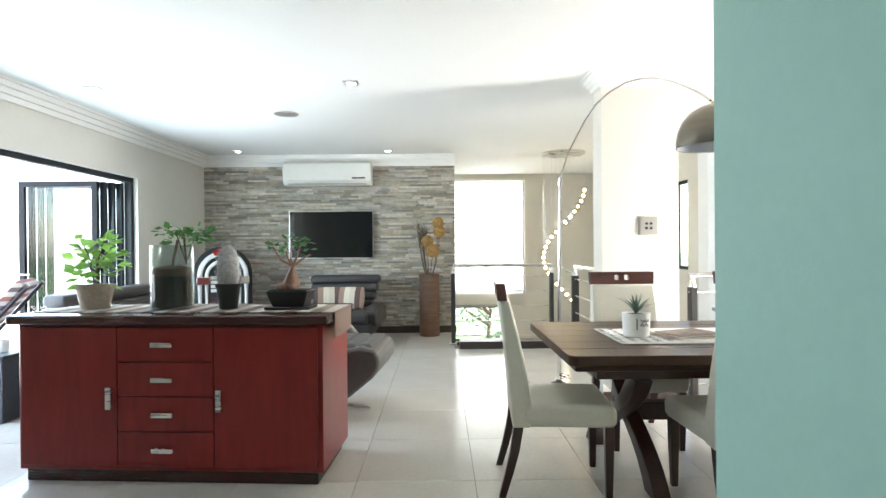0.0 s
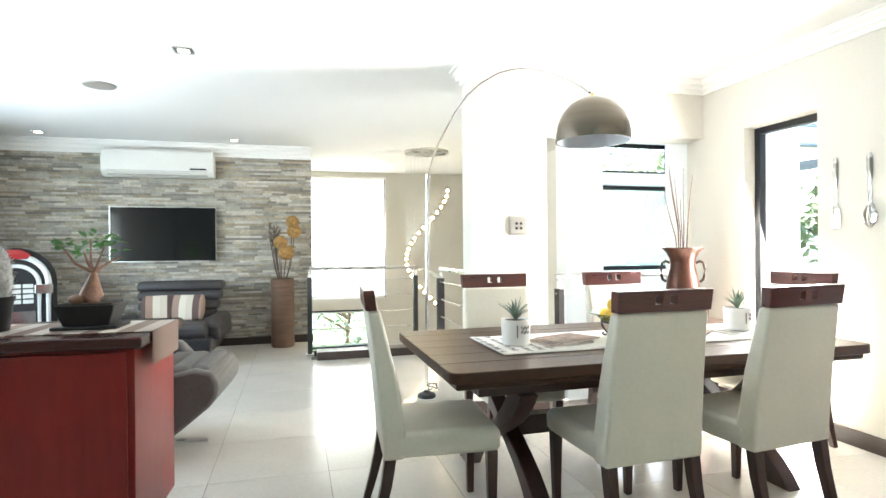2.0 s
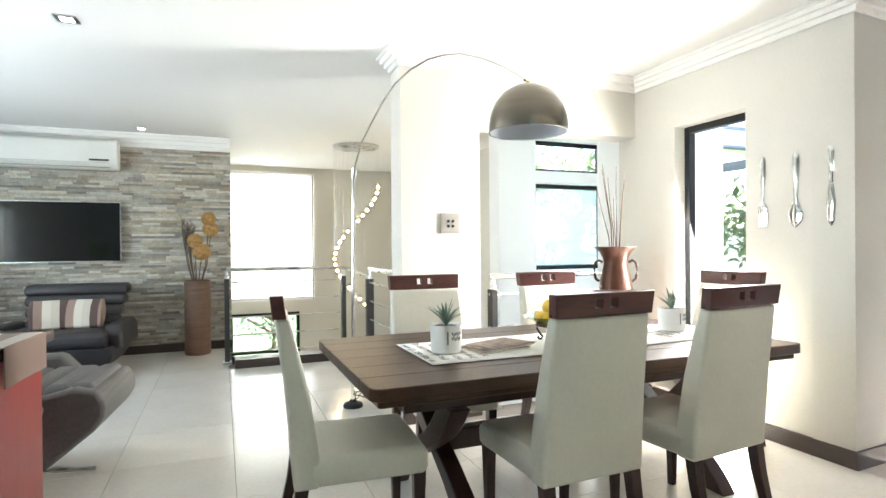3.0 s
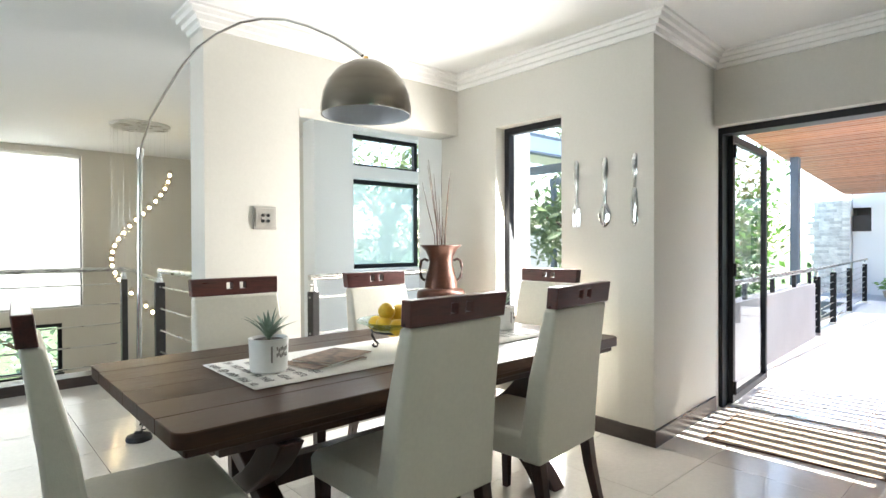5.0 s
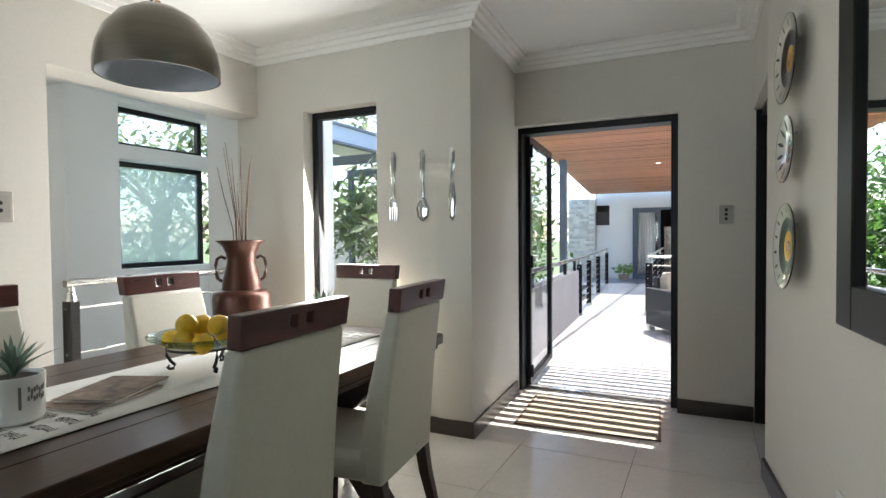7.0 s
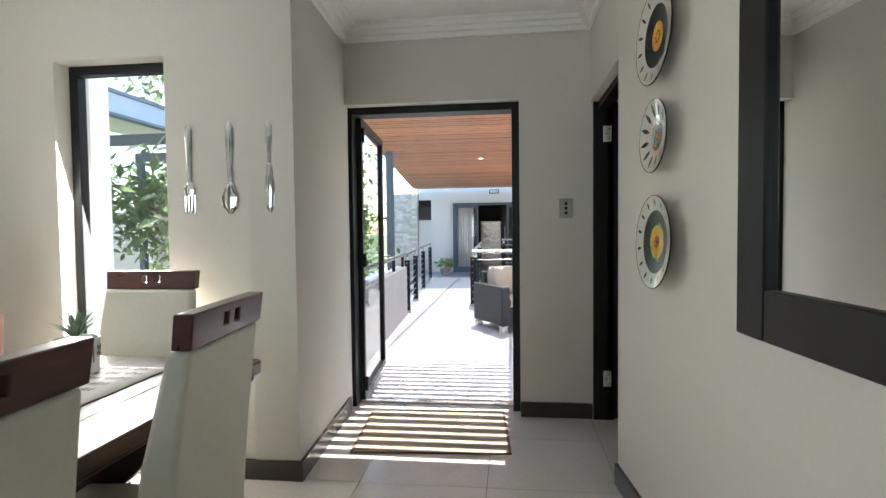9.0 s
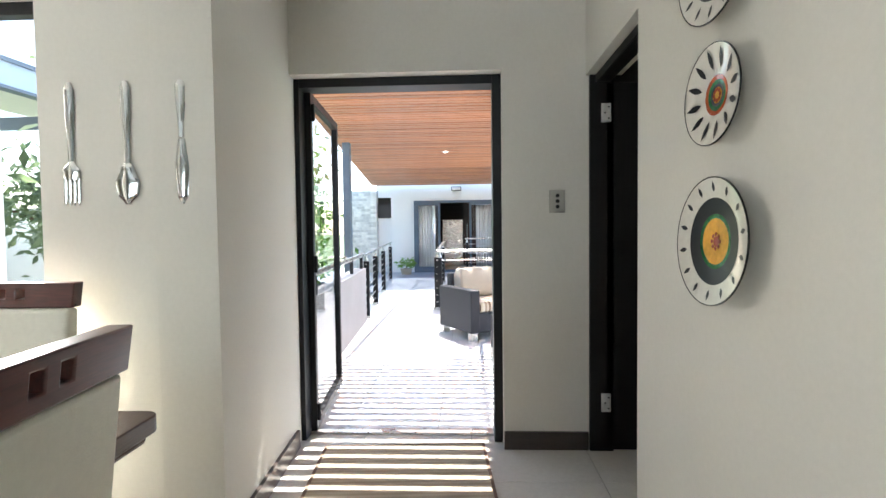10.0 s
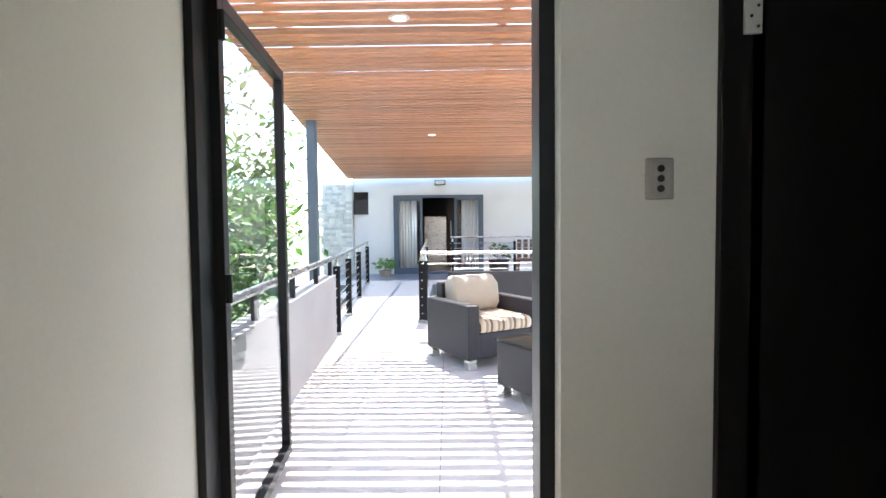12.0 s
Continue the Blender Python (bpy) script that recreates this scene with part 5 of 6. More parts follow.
part("cabinet", prism(bmesh.new(), arch(0.36, 1.29), 0.45), M_BLACK, juke, bevel=0.01)
ring_ = bmesh.new()
tube(ring_, [(x, -0.02, z) for x, z in arch(0.28, 1.2)], 0.03, 8)
part("chrome_arch", ring_, M_WHITECERAMIC, juke, smooth=True)
part("inner_arch", tube(bmesh.new(), [(x, -0.015, z) for x, z in arch(0.20, 1.10)], 0.022, 8), M_WHITECERAMIC, juke, smooth=True)
for sx in (-1, 1):
    part("arch_band", B((sx * 0.24 - 0.08, -0.055, 0.80, sx * 0.24 + 0.08, 0.0, 0.90)), M_CHROME, juke, bevel=0.006)
part("red_crest", loft(bmesh.new(), [(-0.10, 0.10, -0.05, 0.0, 1.17), (-0.13, 0.13, -0.06, 0.0, 1.22), (-0.05, 0.05, -0.05, 0.0, 1.27)]), material("red_enamel", (0.4, 0.02, 0.02), 0.25, coat=0.5), juke)
for k in range(3):
    for j in range(4):
        part("title_card", B((-0.15 + 0.105 * k, -0.012, 0.70 + 0.055 * j, -0.06 + 0.105 * k, -0.004, 0.74 + 0.055 * j)), M_PAPER, juke)
part("grille", B((-0.17, -0.014, 0.15, 0.17, -0.003, 0.62)), M_CHROME, juke)

st = thing("side_table", "low dark wicker side table by the patio doors", "side table", pose(-2.0, 6.0, -0.03))
part("box", B((-0.22, -0.3, 0.03, 0.22, 0.3, 0.5)), M_WICKER, st, bevel=0.01)
part("top", B((-0.235, -0.315, 0.5, 0.235, 0.315, 0.525)), M_BLACK, st, bevel=0.005)
for sx in (-0.19, 0.19):
    for sy in (-0.27, 0.27):
        part("foot", B((sx - 0.02, sy - 0.02, 0, sx + 0.02, sy + 0.02, 0.03)), M_STEEL, st)
cup = thing("white_cup", "small white cup on the side table", "cup", pose(-1.92, 5.88, 0.496))
part("body", lathe(bmesh.new(), [(0, 0), (0.035, 0), (0.042, 0.09), (0.038, 0.09), (0.032, 0.01), (0, 0.01)], 20), M_WHITECERAMIC, cup, smooth=True)

# ceiling fixtures
for x, y in ((-1.49, 6.33), (0.684, 6.225), (-1.406, 9.375), (0.688, 9.42)):
    dl = thing("downlight", "small square chrome downlight in the ceiling", "ceiling light", pose(x, y, H - 0.001), group="downlights")
    part("ring", B((-0.06, -0.06, -0.008, 0.06, -0.035, 0), (-0.06, 0.035, -0.008, 0.06, 0.06, 0), (-0.06, -0.035, -0.008, -0.035, 0.035, 0), (0.035, -0.035, -0.008, 0.06, 0.035, 0)), M_STEEL, dl)
    part("lens", B((-0.034, -0.034, -0.005, 0.034, 0.034, -0.001)), M_DOWN, dl)
sp = thing("ceiling_speaker", "round white speaker grille in the ceiling", "speaker", pose(-0.138, 7.25, H - 0.001))
part("grille", lathe(bmesh.new(), [(0, -0.012), (0.10, -0.012), (0.12, -0.008), (0.125, 0.0), (0, 0.0)], 36), M_SOCKET, sp, smooth=True)

# chandelier over the stairs
chd = thing("chandelier", "spiral of glowing glass drops under a steel ceiling disc", "chandelier", pose(3.22, 9.69, H - 0.001))
part("disc", lathe(bmesh.new(), [(0, -0.03), (0.30, -0.03), (0.31, -0.02), (0.31, 0), (0, 0)], 48), M_STEEL, chd, smooth=True)
M_DROP = material("lit_glass_drop", (1, 0.96, 0.88), 0.2, emit=(1, 0.80, 0.50), emit_strength=16.0)
for k in range(22):
    a = radians(-5 + 13.5 * k)
    x, y, z = 0.30 * math.cos(a), 0.25 * math.sin(a), -0.55 - 0.075 * k
    part("wire", cyl(bmesh.new(), (x, y, z + 0.06), (x, y, -0.03), 0.0008, seg=5), M_STEEL, chd)
    dr = part("drop", lathe(bmesh.new(), [(0, 0.07), (0.012, 0.06), (0.026, 0.05), (0.026, -0.05), (0.02, -0.06), (0, -0.06)], 14, (x, y, z)), glass("drop_glass", (1, 0.97, 0.9), 0.05, 0.95) if k == 0 else bpy.data.materials["drop_glass"], chd, smooth=True)
    part("glow", ball(bmesh.new(), (x, y, z), 0.016, 10), M_DROP, dr)


structure("stair_kerb", B((1.64, 8.43, 0.0, 2.90, 8.66, 0.09)), M_SKIRT, "dark timber kerb along the stair well", "kerb")

# ---- railings ----


def railing(name, label, a, b, z0, h, posts=None, wires=5, post_mat=None, rail_r=0.022):
    """Steel handrail on dark flat posts with steel wires between, from plan point a to b at floor height z0."""
    a, b = Vector((*a, z0)), Vector((*b, z0))
    d = b - a
    L_ = d.length
    r = thing(name, label, "railing", Matrix.Translation(a) @ Matrix.Rotation(math.atan2(d.y, d.x), 4, "Z"))
    part("handrail", cyl(bmesh.new(), (0, 0, h), (L_, 0, h), rail_r, seg=14), M_STEEL, r, "round brushed steel handrail", smooth=True)
    for x in (posts or (0.0, L_)):
        p = part("post", B((x - 0.025, -0.04, 0, x + 0.025, 0.04, h - 0.10)), post_mat or M_BASALT, r, bevel=0.004)
        part("cap", cyl(bmesh.new(), (x, 0, h - 0.10), (x, 0, h - 0.01), 0.03, 0.012, 10), M_STEEL, p)
        part("foot_plate", B((x - 0.045, -0.055, 0, x + 0.045, 0.055, 0.035)), M_STEEL, p, bevel=0.004)
    for k in range(wires):
        z = 0.12 + (h - 0.26) * k / (wires - 1)
        part("wire", cyl(bmesh.new(), (0, 0, z), (L_, 0, z), 0.0075, seg=8), M_STEEL, r)
    return r


railing("stair_railing", "stair railing with dark posts and steel wires", (1.567, 8.70), (2.825, 8.70), 0, 1.02)
railing("stair_railing", "stair railing with dark posts and steel wires", (2.945, 7.95), (2.945, 6.32), 0, 1.02, posts=(0.0, 1.55))
railing("stair_railing", "short stair railing in the wall opening", (3.43, 6.16), (4.74, 6.16), 0, 1.015, posts=(0.03,), wires=4)
link = thing("handrail_link", "short steel handrail dipping towards the stairs", "railing", pose(0, 0, 0))
part("tube", tube(bmesh.new(), [(2.825, 8.70, 1.02), (2.88, 8.5, 1.0), (2.93, 8.15, 0.95), (2.945, 7.96, 0.92)], 0.02), M_STEEL, link, smooth=True)

# ---- balcony ----
BZ = -0.06
structure("balcony_floor", B((XB + 0.3, -1.5, BZ - 0.25, 13.9, 5.3, BZ - 0.006)), M_GROUT, "bed of the tiled balcony floor", "floor")
structure("bridge_floor", B((13.9, 3.9, BZ - 0.25, 16.0, 5.6, BZ - 0.02), (16.0, -2.0, BZ - 0.25, 22.5, 7.5, BZ - 0.02)), M_BLUEFLOOR, "blue-grey tiled floor of the far terrace", "floor")
bw = structure("balcony_parapet", B((0, 0, -0.1, 4.35, 0.16, 0.74)), M_PLASTERGREY, "grey rendered parapet along the balcony", "wall")
bw.matrix_basis = pose(5.99, 4.585, BZ, 0, 0, 3.3)
pr = thing("parapet_rail", "steel handrail on short black brackets over the parapet", "railing", pose(5.99, 4.585, BZ, 0, 0, 3.3))
part("handrail", cyl(bmesh.new(), (0.05, 0.05, 0.92), (4.5, 0.05, 0.92), 0.028, seg=14), M_STEEL, pr, smooth=True)
for x in (0.4, 1.4, 2.4, 3.4, 4.25):
    part("bracket", B((x - 0.02, 0.03, 0.73, x + 0.02, 0.07, 0.9)), M_ALU, pr)
railing("balcony_railing", "balcony railing with dark posts and steel cables", (10.45, 4.86), (16.4, 5.35), BZ, 0.92, posts=(0.1, 1.5, 3.3, 5.6), wires=7, post_mat=M_ALU)
railing("balcony_railing", "balcony railing with dark posts and steel cables", (11.3, 3.9), (17.0, 4.05), BZ, 0.92, posts=(0.05, 2.2, 4.2), wires=7, post_mat=M_ALU)
railing("balcony_railing", "balcony railing behind the wicker armchair", (11.3, 3.9), (11.3, -0.5), BZ, 0.92, posts=(0.05, 2.2), wires=2, post_mat=M_ALU)
railing("terrace_railing", "far terrace railing with steel cables", (16.9, 3.5), (16.9, -1.5), BZ, 0.98, posts=(0.05, 1.5, 3.0), wires=7, post_mat=M_ALU, rail_r=0.02)
structure("balcony_dark_parapet", B((11.2, -0.5, BZ - 0.1, 11.28, 3.55, 0.62)), material("charcoal_render", (0.06, 0.062, 0.07), 0.7, vary=0.1), "charcoal parapet behind the armchair", "wall")
structure("wall_house_east", B((XB + 0.245, -1.5, BZ - 0.2, XB + 0.45, 2.6, 3.2), (XB + 0.245, 2.6, 2.3, XB + 0.3, 4.6, 3.2)), M_WALL, "outer wall of the house beside the door", "wall")
for x, y in ((10.35, 5.08), (7.1, 4.98)):
    sp_ = thing("steel_post", "slender dark steel post carrying the pergola", "post", pose(x, y, BZ - 2.9))
    part("shaft", B((-0.06, -0.05, 0, 0.06, 0.05, 5.46)), M_BLUESTEEL, sp_, bevel=0.004)

perg = thing("slatted_soffit", "cedar slats with narrow gaps forming the balcony pergola", "pergola", pose(0, 0, 2.42), kind="structure")
sl = B((-0.039, -6.4, 0, 0.039, 0, 0.014))
sme = mesh_of("slat", sl, M_SLAT)
n_sl = 104
for k in range(n_sl):
    x = 6.04 + 0.12 * k
    ob = new("slat", sme)
    ob.parent = perg
    ob.location = (x, 4.72 + (x - 6.0) * 0.115, 0.002 * math.sin(k * 2.4))
for y in (-1.0, 0.4, 1.8, 3.2, 4.55):
    part("bearer", B((6.0, y - 0.02, 0.024, 18.4, y + 0.02, 0.10)), M_SLAT, perg)
part("edge_beam", B((0, -0.04, 0.024, 12.45, 0.04, 0.17)), M_BLUESTEEL, perg)
perg.children[-1].matrix_basis = pose(6.0, 4.70, 0, 0, 0, math.degrees(math.atan(0.115)))
for x, y in ((7.27, 3.81), (11.4, 3.75)):
    dl = thing("balcony_downlight", "round white downlight between the cedar slats", "ceiling light", pose(x, y, 2.418), group="balcony downlights")
    part("ring", lathe(bmesh.new(), [(0.035, -0.004), (0.055, -0.006), (0.062, 0), (0.035, 0)], 24, cap=False), M_WHITEPLASTIC, dl, smooth=True)
    part("lens", lathe(bmesh.new(), [(0, -0.002), (0.035, -0.002), (0.035, 0), (0, 0)], 20), M_DOWN, dl)


def wicker_chair(m):
    c = thing("wicker_armchair", "dark woven wicker armchair with striped seat and cream cushion", "armchair", m)
    part("arm", B((-0.42, -0.38, 0.09, -0.30, 0.38, 0.58)), M_WICKER, c, bevel=0.012)
    part("arm", B((0.30, -0.38, 0.09, 0.42, 0.38, 0.58)), M_WICKER, c, bevel=0.012)
    part("back", B((-0.30, -0.40, 0.09, 0.30, -0.28, 0.72)), M_WICKER, c, bevel=0.012)
    part("base", B((-0.30, -0.28, 0.09, 0.30, 0.36, 0.32)), M_WICKER, c, bevel=0.01)
    part("seat_cushion", loft(bmesh.new(), [(-0.285, 0.285, -0.26, 0.37, 0.32), (-0.295, 0.295, -0.27, 0.385, 0.35), (-0.295, 0.295, -0.27, 0.385, 0.41), (-0.275, 0.275, -0.25, 0.36, 0.44)]), M_STRIPEX, c, bevel=0.02, seg=3)
    part("back_cushion", loft(bmesh.new(), [(-0.24, 0.24, -0.25, -0.10, 0.44), (-0.27, 0.27, -0.28, -0.08, 0.52), (-0.27, 0.27, -0.30, -0.11, 0.70), (-0.24, 0.24, -0.29, -0.17, 0.79)]), M_CUSHION, c, bevel=0.03, seg=3)
    for sx in (-0.37, 0.37):
        for sy in (-0.33, 0.33):
            part("foot", B((sx - 0.04, sy - 0.04, 0, sx + 0.04, sy + 0.04, 0.09)), M_STEEL, c, bevel=0.003)
    return c


M_STRIPEX = striped("striped_armchair_canvas", [(0.6, 0.52, 0.4), (0.2, 0.13, 0.09), (0.6, 0.52, 0.4), (0.36, 0.27, 0.2), (0.66, 0.6, 0.5)], 0.13, axis=0)
wicker_chair(pose(9.43, 3.21, BZ, 0, 0, 121))
ot = thing("wicker_coffee_table", "low dark wicker coffee table with a glass top", "coffee table", pose(8.10, 2.635, BZ, 0, 0, 31))
part("box", B((-0.40, -0.40, 0.09, 0.40, 0.40, 0.42)), M_WICKER, ot, bevel=0.01)
part("top", B((-0.41, -0.41, 0.422, 0.41, 0.41, 0.44)), M_GREYGLASS, ot)
part("top_weave", B((-0.405, -0.405, 0.42, 0.405, 0.405, 0.4215)), M_BLACK, ot)
for sx in (-0.36, 0.36):
    for sy in (-0.36, 0.36):
        part("foot", B((sx - 0.04, sy - 0.04, 0, sx + 0.04, sy + 0.04, 0.09)), M_STEEL, ot, bevel=0.003)

# ---- the house across the bridge ----
FX = 18.6
structure("far_wall", B((FX, -4.0, -3.0, FX + 0.25, 2.62, 3.3), (FX, 4.98, -3.0, FX + 0.25, 5.65, 3.3), (FX, 2.62, 1.99, FX + 0.25, 4.98, 3.3), (FX, 2.62, -3.0, FX + 0.25, 4.98, -0.08)), M_WHITEWALL, "white wall of the house across the bridge", "wall")
structure("far_wall_return", B((FX + 0.1, 5.65, -3.0, FX + 0.2, 6.05, 1.5), (FX + 0.1, 5.65, 2.1, FX + 0.2, 6.05, 3.3)), M_WHITEWALL, "white wall beside the stone pier", "wall")
# dark panels fill the gap; the recess's shade is painted in their colour
structure("far_dark_recess", B((FX + 0.3, 5.6, 0, FX + 0.4, 6.2, 2.2), (FX + 0.05, 5.66, 1.5, FX + 0.12, 6.05, 1.9)), M_ROOMSHADE, "recess beside the stone pier with shade put into its colour", "wall")
fdr = thing("door_5", "grey aluminium glazed doors of the far house standing open", "door", pose(FX - 0.03, 2.62, -0.08, 0, 0, 90), kind="structure")
frame_bars(fdr, 2.36, 2.07, 0.07, 0.07, M_BLUESTEEL, names=("jamb", "jamb", "head", "threshold"))
for x0 in (0.07, 1.60):
    lf = part("leaf_frame", B((x0, 0.005, 0.07, x0 + 0.06, 0.055, 2.0), (x0 + 0.63, 0.005, 0.07, x0 + 0.69, 0.055, 2.0), (x0 + 0.06, 0.005, 1.93, x0 + 0.63, 0.055, 2.0), (x0 + 0.06, 0.005, 0.07, x0 + 0.63, 0.055, 0.16)), M_BLUESTEEL, fdr)
    p_ = part("pane", B((x0 + 0.06, 0.025, 0.16, x0 + 0.63, 0.03, 1.93)), M_GLASS, lf)
    p_.visible_shadow = False
for k, y in enumerate((2.95, 4.62)):
    cu = thing("sheer_curtain", "sheer white curtain hanging inside the glazed door", "curtain", pose(FX + 0.14, y, -0.08), group="curtains of the far door")
    bm = bmesh.new()
    prev = None
    for j in range(37):
        y_ = -0.24 + 0.48 * j / 36
        x_ = 0.03 * math.sin(j * 1.1)
        cur = (bm.verts.new((x_, y_, 0.0)), bm.verts.new((x_, y_, 1.98)))
        if prev:
            bm.faces.new((prev[0], cur[0], cur[1], prev[1]))
        prev = cur
    c_ = part("cloth", bm, M_CURTAIN, cu, smooth=True)
    c_.modifiers.new("thickness", "SOLIDIFY").thickness = 0.003
# the kitchen's dim interior comes from near-black walls and ceiling
structure("far_room", B((22.0, 1.5, -0.08, 22.1, 6.0, 2.6), (FX + 0.25, 1.4, -0.08, 22.0, 1.5, 2.6), (FX + 0.25, 6.0, -0.08, 22.0, 6.1, 2.6), (FX + 0.25, 1.4, 2.6, 22.1, 6.1, 2.7)), M_ROOMSHADE, "kitchen walls of the far house with dimness put into their colour", "wall")
fr = thing("fridge", "silver fridge in the far kitchen", "fridge", pose(21.2, 3.95, -0.08))
part("body", B((0, -0.35, 0, 0.7, 0.35, 1.55)), M_STEEL, fr, bevel=0.01)
part("door", B((-0.03, -0.345, 0.5, -0.002, 0.345, 1.54)), M_STEEL, fr, bevel=0.01)
part("door", B((-0.03, -0.345, 0.03, -0.002, 0.345, 0.49)), M_STEEL, fr, bevel=0.01)
kc = thing("kitchen_cupboard", "tall dark kitchen cupboards with steel handles", "cupboard", pose(21.3, 3.2, -0.08))
part("carcass", B((0, -0.4, 0, 0.6, 0.38, 2.3)), M_LEG, kc)
part("handle", B((-0.02, 0.25, 0.9, -0.005, 0.27, 1.4)), M_STEEL, kc)
wl = thing("wall_lamp", "small white bulkhead lamp on the far wall", "wall lamp", pose(FX - 0.01, 3.75, 2.26))
part("housing", B((-0.08, -0.14, 0, 0.0, 0.14, 0.12)), M_BLACK, wl, bevel=0.01)
part("diffuser", B((-0.09, -0.12, 0.015, -0.081, 0.12, 0.105)), M_WHITEPLASTIC, wl)
pier = thing("stone_pier", "rough grey stone pier beside the far terrace", "pier", pose(FX - 0.1, 6.35, -3.0), kind="structure")
part("core", B((0, -0.28, 0, 0.5, 0.5, 5.3)), M_WHITEWALL, pier)
rng = random.Random(31)
M_PALESTONE = material("pale_ledge_stone", (0.80, 0.78, 0.72), 0.85, vary=0.15, scale=14, fine=60, random=0.2, bump=0.5, bump_scale=50)
pm = [mesh_of("stone", B((-0.02, 0, 0, 0.0, 0.16 + 0.05 * k, 0.07)), M_PALESTONE) for k in range(3)]
for j in range(34):
    y = -0.28
    while y < 0.4:
        k = rng.randrange(3)
        ob = new("stone", pm[k])
        ob.parent = pier
        ob.location = (-0.015 * rng.random(), y, 2.75 + 0.075 * j)
        y += 0.17 + 0.05 * k
fp = thing("potted_shrub", "small green shrub beside the far glazed doors", "plant", pose(17.9, 5.15, BZ - 0.02))
part("pot", lathe(bmesh.new(), [(0, 0), (0.13, 0), (0.17, 0.16), (0.15, 0.16), (0, 0.14)], 20), M_TERRA, fp, smooth=True)
leafy(fp, 4, 120, 0.24, (0, 0, 0.30), M_LEAF, 0.12, 41, 0.7)
fp2 = thing("potted_shrub", "dark green shrub in a black planter on the terrace", "plant", pose(17.6, 2.3, BZ - 0.02))
part("pot", lathe(bmesh.new(), [(0, 0), (0.22, 0), (0.26, 0.42), (0.23, 0.42), (0, 0.4)], 20), M_BLACK, fp2, smooth=True)
leafy(fp2, 4, 140, 0.28, (0, 0, 0.62), M_LEAFDARK, 0.13, 42, 0.7)
bench = thing("slatted_bench", "pale slatted timber bench on the far terrace", "bench", pose(17.7, 1.3, BZ - 0.02))
for k in range(7):
    part("slat", B((0.2, -0.55 + 0.16 * k, 0.42, 0.24, -0.45 + 0.16 * k, 0.9)), M_RATTAN, bench)
part("seat", B((-0.25, -0.6, 0.38, 0.25, 0.62, 0.42)), M_RATTAN, bench)
for sx in (-0.2, 0.18):
    for sy in (-0.55, 0.5):
        part("leg", B((sx, sy, 0, sx + 0.06, sy + 0.06, 0.38)), M_RATTAN, bench)

# ---- patio and garden ----
structure("ground", B((-300, -300, -3.4, 300, 300, -3.0)), M_GRASS, "garden ground far below the upper floor", "ground")
structure("patio_floor", B((-9.0, 1.0, -0.3, XW - 0.2, 12.0, -0.03)), M_BALC, "pale tiled patio outside the folding doors", "floor")
structure("patio_wall", B((-9.2, 1.0, -0.3, -9.0, 12.2, 2.2), (-9.2, 12.0, -0.3, XW - 0.2, 12.2, 2.2)), M_WHITEWALL, "white wall round the patio", "wall")
structure("garden_wall", B((7.6, 9.5, -3.0, 14.0, 9.7, 1.1), (9.6, 5.9, -3.0, 9.75, 9.5, 1.55)), M_WHITEWALL, "white garden wall beyond the stair windows", "wall")
can = thing("garden_canopy", "blue-grey steel canopy with a pale sheet roof outside the window", "canopy", pose(0, 0, 0))
part("fascia", B((6.42, 6.88, 2.36, 9.4, 6.95, 2.54)), M_PALESTEEL, can)
part("fascia_edge", B((6.42, 6.86, 2.541, 9.4, 6.97, 2.575), (6.42, 6.865, 2.335, 9.4, 6.965, 2.359)), M_BLUESTEEL, can)
part("roof_sheet", B((6.42, 6.98, 2.58, 9.4, 8.5, 2.60)), M_WHITEPLASTIC, can)
for x in (7.9, 9.3):
    part("cross_beam", B((x, 6.96, 2.24, x + 0.07, 8.5, 2.36)), M_BLUESTEEL, can)
part("post", B((9.3, 6.88, -3.0, 9.38, 6.96, 2.334)), M_BLUESTEEL, can)
part("post", B((9.3, 8.4, -3.0, 9.38, 8.48, 2.239)), M_BLUESTEEL, can)
lo = thing("striped_lounger", "striped reclining lounger on the patio", "lounger", pose(-2.98, 6.65, -0.03, 0, 0, 25))
part("frame", tube(bmesh.new(), [(-0.7, -0.28, 0.30), (0.1, -0.28, 0.32), (0.62, -0.28, 0.98)], 0.018), M_LEG, lo)
part("frame", tube(bmesh.new(), [(-0.7, 0.28, 0.30), (0.1, 0.28, 0.32), (0.62, 0.28, 0.98)], 0.018), M_LEG, lo)
pad = bmesh.new()
prism(pad, [(-0.75, 0.33), (0.1, 0.34), (0.60, 0.98), (0.53, 1.03), (0.06, 0.43), (-0.75, 0.42)], 0.54, pose(0, -0.27, 0))
part("pad", pad, striped("lounger_stripe", [(0.6, 0.5, 0.42), (0.35, 0.14, 0.10), (0.62, 0.54, 0.46), (0.16, 0.11, 0.10)], 0.16, axis=2), lo, bevel=0.02)
for sx in (-0.6, 0.15):
    for sy in (-0.26, 0.26):
        part("leg", B((sx - 0.02, sy - 0.02, 0, sx + 0.02, sy + 0.02, 0.31)), M_LEG, lo)


